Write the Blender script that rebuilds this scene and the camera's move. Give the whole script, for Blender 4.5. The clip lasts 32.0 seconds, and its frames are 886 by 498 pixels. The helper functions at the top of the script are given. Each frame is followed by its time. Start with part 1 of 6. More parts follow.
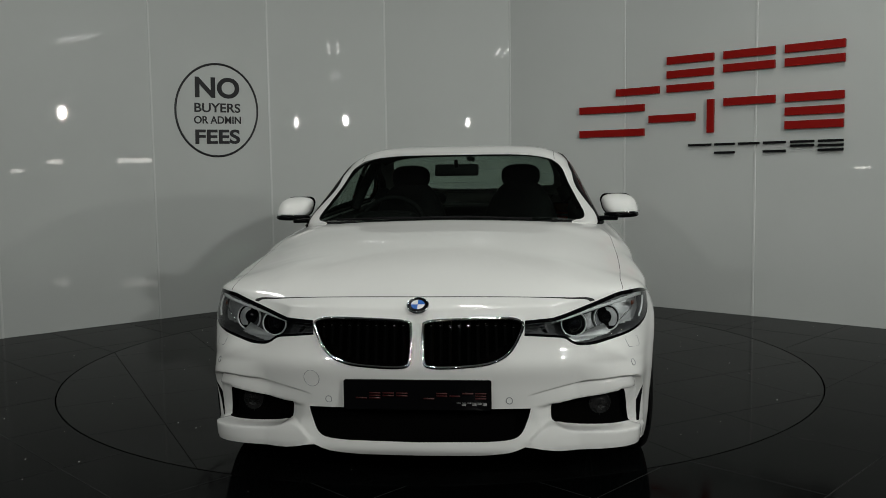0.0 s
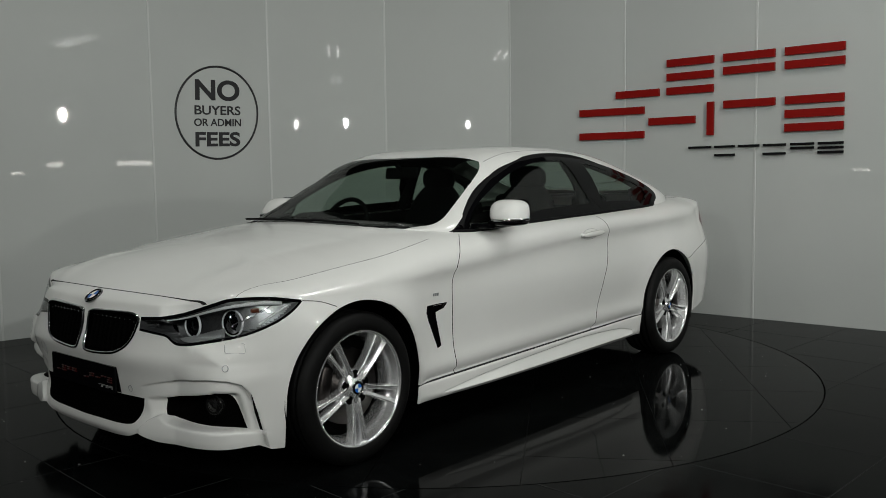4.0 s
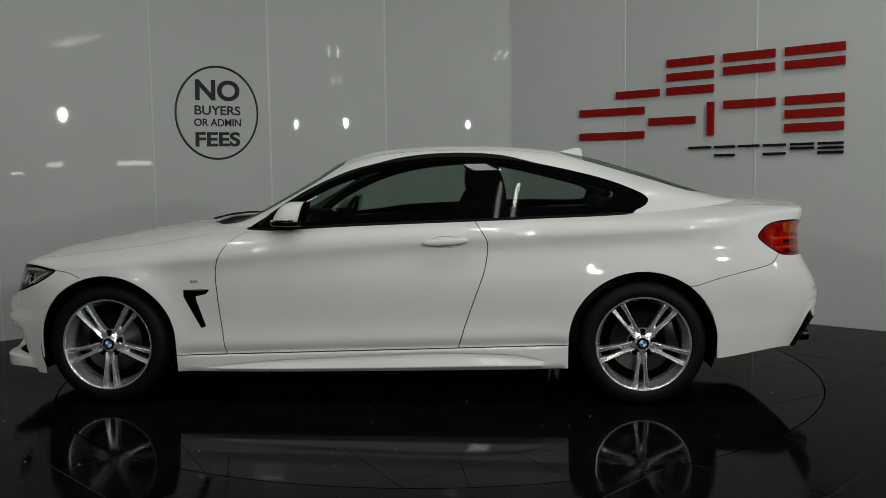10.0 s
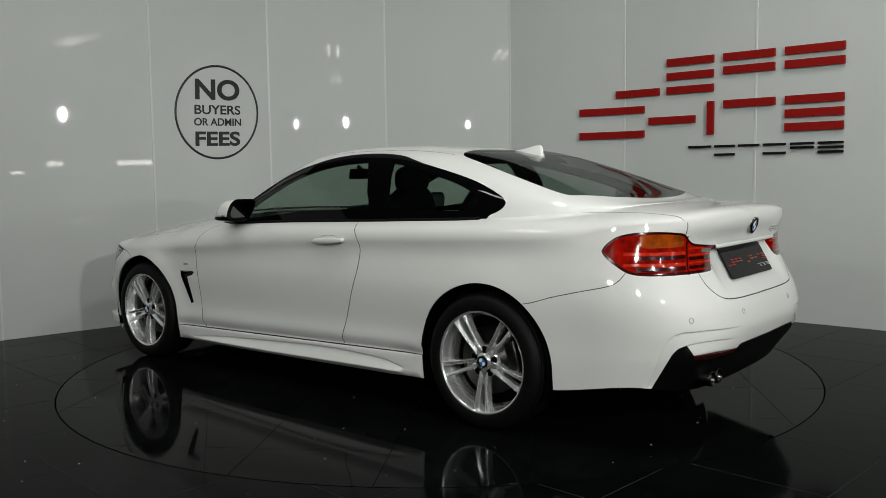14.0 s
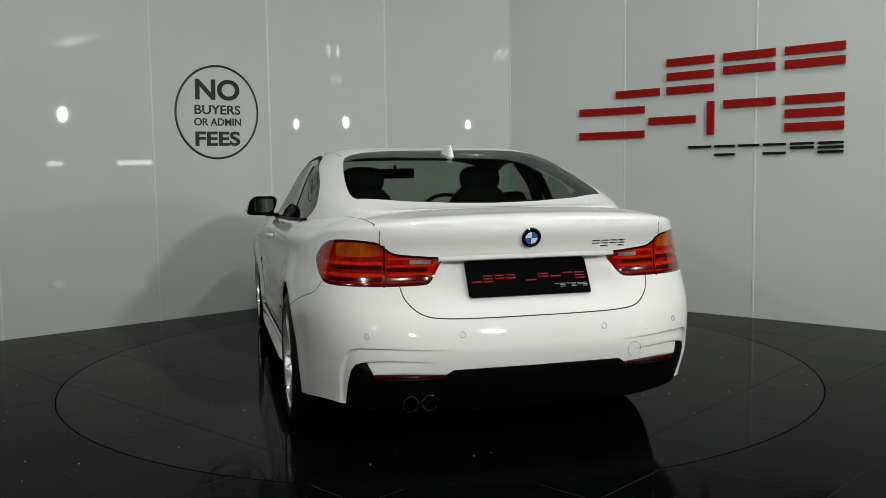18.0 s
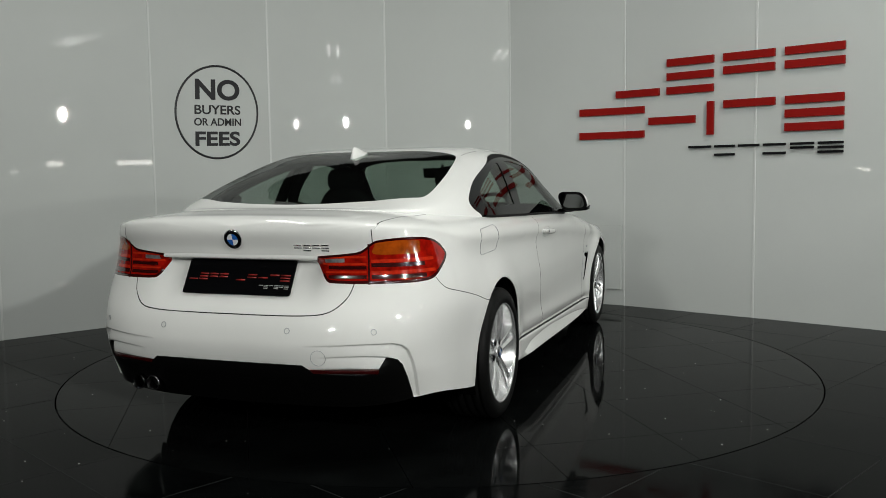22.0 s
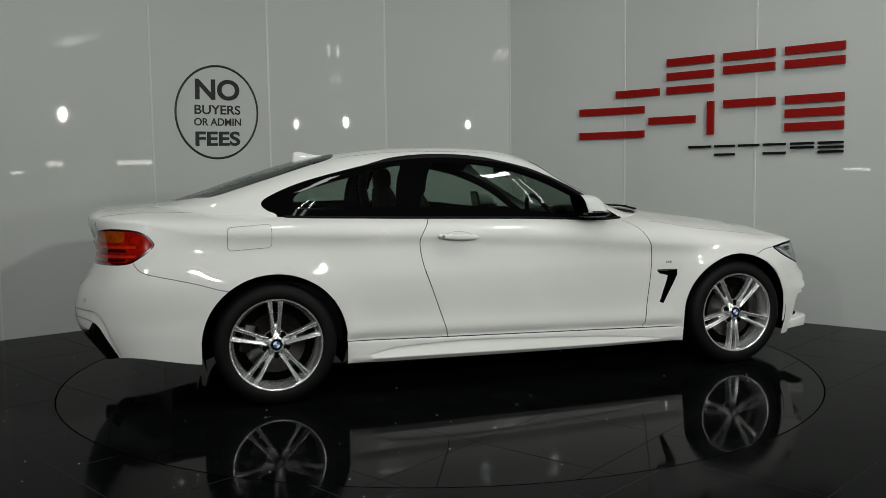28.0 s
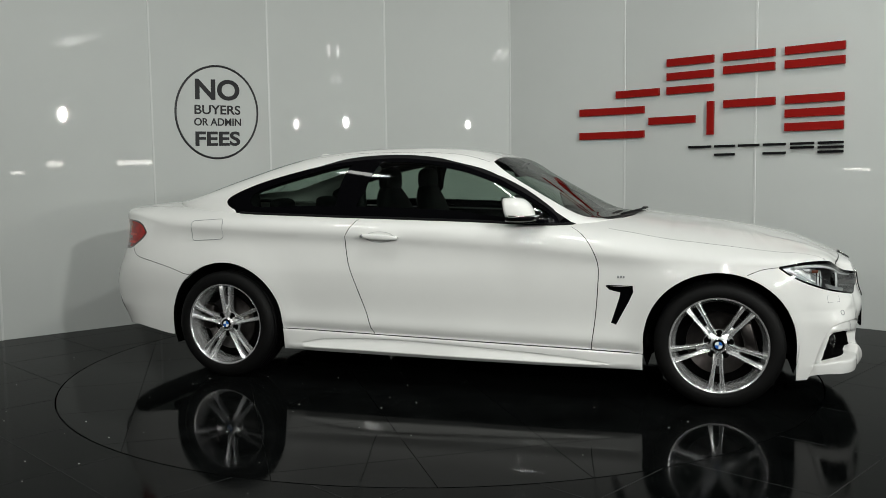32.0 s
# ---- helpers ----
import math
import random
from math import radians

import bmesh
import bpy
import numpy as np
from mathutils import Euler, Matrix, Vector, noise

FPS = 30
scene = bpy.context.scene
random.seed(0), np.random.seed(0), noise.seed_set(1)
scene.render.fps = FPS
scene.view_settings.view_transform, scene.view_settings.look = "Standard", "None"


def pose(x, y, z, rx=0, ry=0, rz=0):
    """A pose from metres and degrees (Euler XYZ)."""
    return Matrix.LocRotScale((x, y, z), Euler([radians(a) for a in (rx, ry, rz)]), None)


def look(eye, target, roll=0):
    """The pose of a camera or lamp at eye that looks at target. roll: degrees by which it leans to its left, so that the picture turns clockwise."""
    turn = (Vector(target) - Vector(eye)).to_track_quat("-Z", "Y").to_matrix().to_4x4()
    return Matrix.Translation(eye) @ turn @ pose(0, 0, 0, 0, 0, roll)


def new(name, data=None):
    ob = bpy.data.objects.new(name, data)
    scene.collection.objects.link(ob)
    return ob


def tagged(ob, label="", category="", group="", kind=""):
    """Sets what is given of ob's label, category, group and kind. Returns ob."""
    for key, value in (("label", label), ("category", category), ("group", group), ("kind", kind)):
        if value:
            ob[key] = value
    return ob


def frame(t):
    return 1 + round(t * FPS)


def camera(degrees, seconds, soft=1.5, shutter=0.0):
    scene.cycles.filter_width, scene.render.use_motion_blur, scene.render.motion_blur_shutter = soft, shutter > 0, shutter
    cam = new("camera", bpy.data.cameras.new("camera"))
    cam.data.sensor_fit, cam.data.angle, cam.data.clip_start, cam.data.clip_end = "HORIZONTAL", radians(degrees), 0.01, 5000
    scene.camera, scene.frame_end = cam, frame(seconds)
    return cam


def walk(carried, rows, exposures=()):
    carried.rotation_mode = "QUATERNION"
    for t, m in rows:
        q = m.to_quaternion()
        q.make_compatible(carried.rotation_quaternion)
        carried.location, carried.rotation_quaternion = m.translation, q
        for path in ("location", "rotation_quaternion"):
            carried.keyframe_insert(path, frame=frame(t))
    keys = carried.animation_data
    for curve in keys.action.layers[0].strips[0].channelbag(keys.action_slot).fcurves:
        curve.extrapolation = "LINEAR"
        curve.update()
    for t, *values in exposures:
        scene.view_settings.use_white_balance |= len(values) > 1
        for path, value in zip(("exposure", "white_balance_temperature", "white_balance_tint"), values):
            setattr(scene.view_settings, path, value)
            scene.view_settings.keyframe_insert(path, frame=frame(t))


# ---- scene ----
# ---- camera: on a tripod, nodding by a hair in the first seconds ----
EYE = Vector((0.0, -5.436, 1.1795))


def aim(nod):
    pitch, yaw = radians(-4.820 + nod), radians(0.286)
    way = Vector((math.sin(yaw) * math.cos(pitch), math.cos(yaw) * math.cos(pitch), math.sin(pitch)))
    return look(EYE, EYE + way, -0.808)


cam = camera(54.6, 32.0, soft=0.7)
walk(cam, [(0, aim(-0.13)), (1, aim(-0.09)), (2, aim(-0.02)), (3, aim(0.0)), (3.6, aim(0.03)), (6, aim(0.038)), (10, aim(0.038)),
           (10.7, aim(0.0)), (20, aim(0.0)), (32, aim(0.0))],
     [(0, -0.86), (3, -0.81), (7, -0.74), (10, -0.98), (11, -0.94), (13, -0.46), (17, -0.34), (19, -0.34), (22, -0.29), (24, -0.48), (25, -0.52), (28, -0.66), (29, -0.59), (30, -0.47), (32, -0.14)])

# ---- light: a dim showroom; the lamps hang from its ceiling ----
world = bpy.data.worlds.new("world")
scene.world = world
world.use_nodes = True
world.node_tree.nodes["Background"].inputs[0].default_value = (0.75, 0.8, 0.78, 1)
world.node_tree.nodes["Background"].inputs[1].default_value = 0.02
# unseen ceiling, set high enough to keep the overhead fills out of reflections
CEILING, TUBE_Z = 5.0, 3.25
# place on the ceiling, size, power
DOWNLIGHTS = [(7.84, -5.47, 115), (6.95, -9.72, 10), (7.64, -8.51, 25), (-1.47, -12.45, 12)]
TUBES = [(2.3, -1.7, -53, 4.5), (4.7, -4.9, -53, 3.5), (0.15, -3.3, 80, 6.5)]
# added fill lights, unseen, to brighten bonnet, roof and wall from above
OVERHEAD_FILLS = [(-2.8, -1.9, 38), (0.0, -2.2, 48), (2.8, -1.9, 100)]
FLOODS = [(-3.3, -7.4, 38), (3.5, -7.2, 82), (0.2, -8.6, 46)]
STRIPS = [(12.96, -6.6, 1.68, 1.0, 0.12), (12.96, -8.96, 1.68, 0.45, 0.12), (12.96, -10.1, 1.45, 0.4, 0.08), (-12.96, -9.8, 1.22, 0.8, 0.06)]


def lamp(name, x, y, z, sx, sy, power, turn=0.0, target=None, colour=(0.98, 1.0, 0.955), shape="RECTANGLE"):
    data = bpy.data.lights.new(name, "AREA")
    data.shape, data.size, data.size_y, data.energy, data.color = shape, sx, sy, power, colour
    ob = new(name, data)
    ob.matrix_world = look((x, y, z), target) if target else pose(x, y, z, 0, 0, turn)
    return ob


for x, y, power in DOWNLIGHTS:
    lamp("downlight_glow", x, y, 2.6, 0.12, 0.25, power, target=(0, 0.5, 0.6), shape="ELLIPSE")
for x, y, power in FLOODS:
    lamp("flood_glow", x, y, 2.98, 0.34, 0.16, power, target=(x * 0.25, 2.0, 2.3)).data.spread = radians(105)
for x, y, power in OVERHEAD_FILLS:
    lamp("overhead_fill_glow", x, y, CEILING - 0.07, 1.15, 0.26, power, 90)
for x, y, turn, power in TUBES:
    for off in (-0.07, 0.07):
        a = radians(turn)
        lamp("tube_glow", x - math.sin(a) * off, y + math.cos(a) * off, TUBE_Z - 0.09, 1.2, 0.035, power / 2, turn)

# ---- materials ----


def material(name, colour, rough=0.5, metal=0.0, coat=0.0, spec=0.5, vary=0.0, scale=8.0, bump=0.0, bump_scale=60.0, glow=0.0, coords="Object", rough_vary=0.0):
    """A principled material with noise in its colour, gloss and relief."""
    m = bpy.data.materials.new(name)
    m.use_nodes = True
    nt = m.node_tree
    b = nt.nodes["Principled BSDF"]
    b.inputs["Base Color"].default_value = (*colour, 1)
    b.inputs["Roughness"].default_value = rough
    b.inputs["Metallic"].default_value = metal
    b.inputs["Coat Weight"].default_value = coat
    b.inputs["Coat Roughness"].default_value = 0.03
    b.inputs["Specular IOR Level"].default_value = spec
    if glow:
        b.inputs["Emission Color"].default_value = (*colour, 1)
        b.inputs["Emission Strength"].default_value = glow
    if vary or bump or rough_vary:
        tc = nt.nodes.new("ShaderNodeTexCoord")
    if vary or rough_vary:
        n1 = nt.nodes.new("ShaderNodeTexNoise")
        n1.inputs["Scale"].default_value = scale
        n1.inputs["Detail"].default_value = 8
        n1.inputs["Roughness"].default_value = 0.65
        nt.links.new(tc.outputs[coords], n1.inputs["Vector"])
    if vary:
        ramp = nt.nodes.new("ShaderNodeValToRGB")
        lo = [max(0, c * (1 - vary)) for c in colour]
        hi = [min(1, c * (1 + vary)) for c in colour]
        ramp.color_ramp.elements[0].color, ramp.color_ramp.elements[1].color = (*lo, 1), (*hi, 1)
        ramp.color_ramp.elements[0].position, ramp.color_ramp.elements[1].position = 0.3, 0.7
        nt.links.new(n1.outputs["Fac"], ramp.inputs["Fac"])
        nt.links.new(ramp.outputs["Color"], b.inputs["Base Color"])
    if rough_vary:
        mr = nt.nodes.new("ShaderNodeMapRange")
        mr.inputs["From Min"].default_value, mr.inputs["From Max"].default_value = 0.3, 0.7
        mr.inputs["To Min"].default_value, mr.inputs["To Max"].default_value = max(0.02, rough - rough_vary), rough + rough_vary
        nt.links.new(n1.outputs["Fac"], mr.inputs["Value"])
        nt.links.new(mr.outputs["Result"], b.inputs["Roughness"])
    if bump:
        n2 = nt.nodes.new("ShaderNodeTexNoise")
        n2.inputs["Scale"].default_value = bump_scale
        n2.inputs["Detail"].default_value = 4
        nt.links.new(tc.outputs[coords], n2.inputs["Vector"])
        bp = nt.nodes.new("ShaderNodeBump")
        bp.inputs["Strength"].default_value = bump
        bp.inputs["Distance"].default_value = 0.01
        nt.links.new(n2.outputs["Fac"], bp.inputs["Height"])
        nt.links.new(bp.outputs["Normal"], b.inputs["Normal"])
    return m


def glass(name, tint, rough=0.0):
    """Thin clear glass: straight-through tint, gloss by the Fresnel term."""
    m = bpy.data.materials.new(name)
    m.use_nodes = True
    nt = m.node_tree
    nt.nodes.clear()
    out = nt.nodes.new("ShaderNodeOutputMaterial")
    mix = nt.nodes.new("ShaderNodeMixShader")
    fr = nt.nodes.new("ShaderNodeLayerWeight")
    fr.inputs["Blend"].default_value = 0.5
    pw = nt.nodes.new("ShaderNodeMath")
    pw.operation = "POWER"
    pw.inputs[1].default_value = 5.0
    nt.links.new(fr.outputs["Facing"], pw.inputs[0])
    sc = nt.nodes.new("ShaderNodeMath")
    sc.operation = "MULTIPLY_ADD"
    sc.inputs[1].default_value, sc.inputs[2].default_value = 0.70, 0.045
    nt.links.new(pw.outputs[0], sc.inputs[0])
    tr = nt.nodes.new("ShaderNodeBsdfTransparent")
    tr.inputs["Color"].default_value = (*tint, 1)
    gl = nt.nodes.new("ShaderNodeBsdfGlossy")
    gl.inputs["Roughness"].default_value = rough
    nt.links.new(sc.outputs[0], mix.inputs[0])
    nt.links.new(tr.outputs[0], mix.inputs[1])
    nt.links.new(gl.outputs[0], mix.inputs[2])
    nt.links.new(mix.outputs[0], out.inputs[0])
    return m


PAINT = material("white_car_paint", (0.78, 0.78, 0.76), 0.5, coat=1.0, spec=0.15, vary=0.015, scale=3.0)
GAP = material("shut_gap_black", (0.012, 0.012, 0.012), 0.7)
BLACK_GLOSS = material("black_gloss_trim", (0.002, 0.002, 0.0025), 0.03, spec=0.10)
BLACK_MATT = material("black_matt_plastic", (0.005, 0.005, 0.0055), 0.6, spec=0.1, bump=0.15, bump_scale=300)
RUBBER = material("tyre_rubber", (0.0035, 0.0035, 0.0035), 0.55, spec=0.14, vary=0.3, scale=30, bump=0.1, bump_scale=200)
ALLOY = material("silver_alloy", (0.88, 0.885, 0.89), 0.24, metal=0.80, coat=0.6, vary=0.05, scale=12)
CHROME = material("chrome", (0.85, 0.86, 0.87), 0.06, metal=1.0)
STEEL = material("brushed_disc_steel", (0.055, 0.05, 0.048), 0.35, metal=1.0, vary=0.2, scale=40)
GLASS = glass("tinted_window_glass", (0.50, 0.58, 0.53))
LENS = glass("clear_lens", (0.93, 0.95, 0.95))
WALL = material("white_gloss_panel", (0.545, 0.565, 0.55), 0.02, spec=0.4, vary=0.02, scale=1.2, bump=0.015, bump_scale=1.6)
FLOOR = material("black_gloss_tile", (0.003, 0.0034, 0.0034), 0.055, spec=0.025, vary=0.5, scale=4.0, bump=0.010, bump_scale=14, rough_vary=0.03)
FLOOR_OUTER = material("black_satin_tile", (0.002, 0.0024, 0.0024), 0.10, spec=0.018, vary=0.5, scale=3.0, bump=0.012, bump_scale=14, rough_vary=0.05)
DIFFUSER = material("black_diffuser", (0.003, 0.003, 0.003), 0.35, spec=0.12, bump=0.1, bump_scale=300)
DARK_METAL = material("dark_exhaust_steel", (0.12, 0.12, 0.12), 0.2, metal=1.0)
LIGHT_RING = material("lamp_light_ring", (0.72, 0.73, 0.74), 0.25, coat=0.4)
LID = material("headlamp_lid", (0.10, 0.102, 0.105), 0.3, spec=0.4)
DIM_AMBER = material("dim_amber_reflector", (0.10, 0.024, 0.007), 0.3)
FOG_GLASS = material("dark_fog_lamp", (0.02, 0.02, 0.02), 0.15, metal=0.4, vary=0.5, scale=30)
MIRROR = material("mirror_glass", (0.12, 0.125, 0.125), 0.03, metal=1.0)
SEAM_WHITE = material("white_joint_strip", (0.61, 0.625, 0.61), 0.35)
DUST = material("pale_dust", (0.45, 0.45, 0.43), 0.9)
JOINT = material("dark_joint", (0.0025, 0.003, 0.003), 0.5, spec=0.1)
GROUT = material("grey_tile_grout", (0.028, 0.03, 0.03), 0.6, spec=0.2, vary=0.4, scale=6.0)
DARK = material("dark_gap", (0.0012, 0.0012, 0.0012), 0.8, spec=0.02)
CEIL = material("ceiling_board", (0.14, 0.145, 0.14), 0.8, vary=0.04, scale=2.0)
FARWALL = material("showroom_grey_wall", (0.06, 0.062, 0.06), 0.6, vary=0.1, scale=1.0)
RED = material("red_sign_face", (0.25, 0.007, 0.005), 0.45, spec=0.12, vary=0.05, scale=20)
BLACK_SIGN = material("black_sign_face", (0.007, 0.007, 0.008), 0.5, spec=0.1)
VINYL = material("dark_vinyl_print", (0.014, 0.014, 0.016), 0.4)
TAIL_RED = material("tail_lamp_red", (0.27, 0.005, 0.002), 0.05, coat=0.3, vary=0.65, scale=22)
TAIL_AMBER = material("tail_lamp_amber", (0.36, 0.062, 0.004), 0.12, coat=0.6, vary=0.45, scale=14)
TAIL_BRIGHT = material("tail_lamp_bright_red", (0.50, 0.022, 0.006), 0.12, coat=0.6, vary=0.4, scale=30)
TAIL_DARK = material("tail_lamp_dark_red", (0.035, 0.002, 0.002), 0.15, coat=1.0)
LAMP_HOUSE = material("headlamp_housing", (0.09, 0.09, 0.094), 0.3, metal=0.5, vary=0.5, scale=18)
PLATE_DIM = material("plate_dim_red_print", (0.05, 0.004, 0.004), 0.4)
LAMP_GREY = material("lamp_reflector_grey", (0.35, 0.36, 0.37), 0.35, metal=0.7, vary=0.45, scale=28)
SILVER = material("headlamp_silver", (0.40, 0.405, 0.41), 0.38, metal=0.6, vary=0.12, scale=30)
LEATHER = material("black_leather", (0.005, 0.005, 0.0055), 0.6, spec=0.12, bump=0.2, bump_scale=120)
BLUE = material("badge_blue", (0.02, 0.12, 0.45), 0.25, coat=0.6)
WHITE = material("badge_white", (0.75, 0.76, 0.77), 0.3, coat=0.6)
LIT = material("lamp_diffuser", (1.0, 0.95, 0.88), 0.5, glow=16.0)
PLATE = material("black_dealer_plate", (0.003, 0.003, 0.0035), 0.06, spec=0.1)
PLATE_RED = material("plate_red_print", (0.30, 0.015, 0.012), 0.4)
PLATE_GREY = material("plate_grey_print", (0.35, 0.35, 0.35), 0.4)

# ---- mesh helpers ----


def part(name, bm, mat, parent=None, label="", smooth=True):
    """Links a bmesh as one mesh object, under a thing or a part."""
    me = bpy.data.meshes.new(name)
    if smooth:
        for f in bm.faces:
            f.smooth = True
    bm.to_mesh(me)
    bm.free()
    me.materials.append(mat)
    ob = new(name, me)
    ob.parent = parent
    if label:
        tagged(ob, label)
    return ob


def box(bm, x0, x1, y0, y1, z0, z1, bevel=0.0, m=None):
    r = bmesh.ops.create_cube(bm, size=1.0, matrix=Matrix.Translation(((x0 + x1) / 2, (y0 + y1) / 2, (z0 + z1) / 2)) @ Matrix.Diagonal((x1 - x0, y1 - y0, z1 - z0, 1)))
    vs = r["verts"]
    if bevel:
        es = list({e for v in vs for e in v.link_edges})
        q = bmesh.ops.bevel(bm, geom=es, offset=bevel, segments=2, affect="EDGES", profile=0.5)
        vs = q["verts"]
    if m is not None:
        bmesh.ops.transform(bm, matrix=m, verts=vs)
    return bm


def revolve(bm, profile, seg=48, axis="Y", m=None, closed=False):
    """Spins (radius, along) pairs about an axis."""
    rings = []
    for k in range(seg):
        a = 2 * math.pi * k / seg
        ring = []
        for r, h in profile:
            c, s = r * math.cos(a), r * math.sin(a)
            p = Vector((c, h, s)) if axis == "Y" else Vector((c, s, h))
            ring.append(bm.verts.new(m @ p if m else p))
        rings.append(ring)
    n = len(profile)
    for k in range(seg):
        a, b = rings[k], rings[(k + 1) % seg]
        for i in range(n if closed else n - 1):
            j = (i + 1) % n
            bm.faces.new((a[i], b[i], b[j], a[j]))
    return bm


def tube(bm, pts, r, seg=6):
    """A thin round rod along points."""
    pts = [Vector(p) for p in pts]
    prev = None
    for i, p in enumerate(pts):
        d = (pts[min(i + 1, len(pts) - 1)] - pts[max(i - 1, 0)]).normalized()
        side = d.cross(Vector((0, 0, 1)))
        if side.length < 1e-3:
            side = d.cross(Vector((1, 0, 0)))
        side.normalize()
        up = side.cross(d)
        ring = [bm.verts.new(p + (side * math.cos(2 * math.pi * k / seg) + up * math.sin(2 * math.pi * k / seg)) * r) for k in range(seg)]
        if prev:
            for k in range(seg):
                bm.faces.new((prev[k], prev[(k + 1) % seg], ring[(k + 1) % seg], ring[k]))
        prev = ring
    return bm


def slab(bm, poly, place, depth):
    """A plate: the outline poly (u, v), laid out by place(u, v, w), w from 0 to depth."""
    lo = [bm.verts.new(place(u, v, 0.0)) for u, v in poly]
    hi = [bm.verts.new(place(u, v, depth)) for u, v in poly]
    bm.faces.new(hi)
    bm.faces.new(lo[::-1])
    for i in range(len(poly)):
        j = (i + 1) % len(poly)
        bm.faces.new((lo[i], lo[j], hi[j], hi[i]))
    return bm


def round_poly(w, h, r, n=5, cx=0.0, cy=0.0):
    out = []
    for qx, qy, a0 in ((1, 1, 0), (-1, 1, 90), (-1, -1, 180), (1, -1, 270)):
        for k in range(n + 1):
            a = radians(a0 + 90 * k / n)
            out.append((cx + qx * (w / 2 - r) + r * math.cos(a), cy + qy * (h / 2 - r) + r * math.sin(a)))
    return out


def curve(pairs, x):
    """A smooth monotone line through (x, value) pairs, for numpy arrays too."""
    px = np.array([q[0] for q in pairs], float)
    py = np.array([q[1] for q in pairs], float)
    h = np.diff(px)
    d = np.diff(py) / h
    m = np.zeros(len(px))
    for i in range(1, len(px) - 1):
        m[i] = 0 if d[i - 1] * d[i] <= 0 else 2 * d[i - 1] * d[i] / (d[i - 1] + d[i])
    m[0], m[-1] = d[0], d[-1]
    x = np.clip(np.asarray(x, float), px[0], px[-1])
    i = np.clip(np.searchsorted(px, x) - 1, 0, len(px) - 2)
    t = (x - px[i]) / h[i]
    return (2 * t**3 - 3 * t**2 + 1) * py[i] + (t**3 - 2 * t**2 + t) * h[i] * m[i] + (-2 * t**3 + 3 * t**2) * py[i + 1] + (t**3 - t**2) * h[i] * m[i + 1]
# ---- the bay: a ring of flat panels round the turntable ----
SEAMS = [(-5.05, -0.57), (-4.17, 0.18), (-3.28, 0.95), (-2.355, 1.742), (-1.53, 2.50), (-0.49, 2.91), (0.70, 2.82), (1.66, 2.21), (2.54, 1.45), (3.40, 0.70), (4.27, -0.06), (5.15, -0.82)]
WALL_TOP = 3.2
wall_back = tagged(new("wall_bay"), "ring of glossy white wall panels behind the turntable", "wall", kind="structure")


def panel_frame(i):
    a, b = Vector((*SEAMS[i], 0)), Vector((*SEAMS[i + 1], 0))
    e = (b - a).normalized()
    return a, e, Vector((e.y, -e.x, 0)), (b - a).length


for i in range(len(SEAMS) - 1):
    a, e, n, w = panel_frame(i)
    bm = bmesh.new()
    box(bm, 0.003, w - 0.003, -0.04, 0.0, 0.0, WALL_TOP, 0.002)
    m = Matrix.Translation(a) @ Matrix(((e.x, n.x, 0), (e.y, n.y, 0), (0, 0, 1))).to_4x4()
    bmesh.ops.transform(bm, matrix=m, verts=bm.verts)
    bmesh.ops.recalc_face_normals(bm, faces=bm.faces)
    part("panel", bm, WALL, wall_back, smooth=False)
    bm = bmesh.new()
    box(bm, -0.008, 0.008, -0.03, 0.006, 0.0, WALL_TOP, 0.002, m)
    bmesh.ops.recalc_face_normals(bm, faces=bm.faces)
    part("joint_strip", bm, SEAM_WHITE, wall_back, smooth=False)

floor = tagged(new("floor"), "dark polished tile floor round the turntable", "floor", kind="structure")
R_TURN = 2.262
bm = bmesh.new()
seg = 128
ring0 = [bm.verts.new((R_TURN * math.cos(2 * math.pi * k / seg), R_TURN * math.sin(2 * math.pi * k / seg), 0)) for k in range(seg)]
ring1 = [bm.verts.new((22 * math.cos(2 * math.pi * k / seg), 22 * math.sin(2 * math.pi * k / seg), 0)) for k in range(seg)]
ring2 = [bm.verts.new((v.co.x, v.co.y, -0.03)) for v in ring0]
for k in range(seg):
    j = (k + 1) % seg
    bm.faces.new((ring0[k], ring1[k], ring1[j], ring0[j]))
    bm.faces.new((ring2[k], ring0[k], ring0[j], ring2[j]))
part("floor_surface", bm, FLOOR_OUTER, floor, smooth=False)
bm = bmesh.new()
revolve(bm, [(0.01, -0.03), (2.4, -0.03)], 96, "Z")
part("floor_pit", bm, DARK, floor, smooth=False)


def ceiling_and_far_walls():
    bm = bmesh.new()
    box(bm, -13, 13, -17, 6, CEILING, CEILING + 0.1)
    tagged(part("ceiling", bm, CEIL, smooth=False), "pale board ceiling of the showroom", "ceiling", kind="structure")
    for name, b in (("wall_south", (-13, 13, -17.2, -17)), ("wall_north", (-13, 13, 6, 6.2)), ("wall_west", (-13.2, -13, -17, 6)), ("wall_east", (13, 13.2, -17, 6))):
        bm = bmesh.new()
        box(bm, *b, -0.02, CEILING)
        tagged(part(name, bm, FARWALL, smooth=False), "plain grey showroom wall", "wall", kind="structure")


ceiling_and_far_walls()

# turntable disc, in the turntable's own space
turntable = tagged(new("turntable"), "round car turntable faced with dark polished tiles", "turntable")
bm = bmesh.new()
bmesh.ops.create_circle(bm, cap_ends=True, segments=128, radius=R_TURN - 0.007)
for f in bmesh.ops.extrude_face_region(bm, geom=bm.faces[:])["geom"]:
    if isinstance(f, bmesh.types.BMVert):
        f.co.z -= 0.02
bmesh.ops.recalc_face_normals(bm, faces=bm.faces)
for v in bm.verts:
    v.co.z -= 0.005
part("deck", bm, JOINT, turntable, smooth=False)


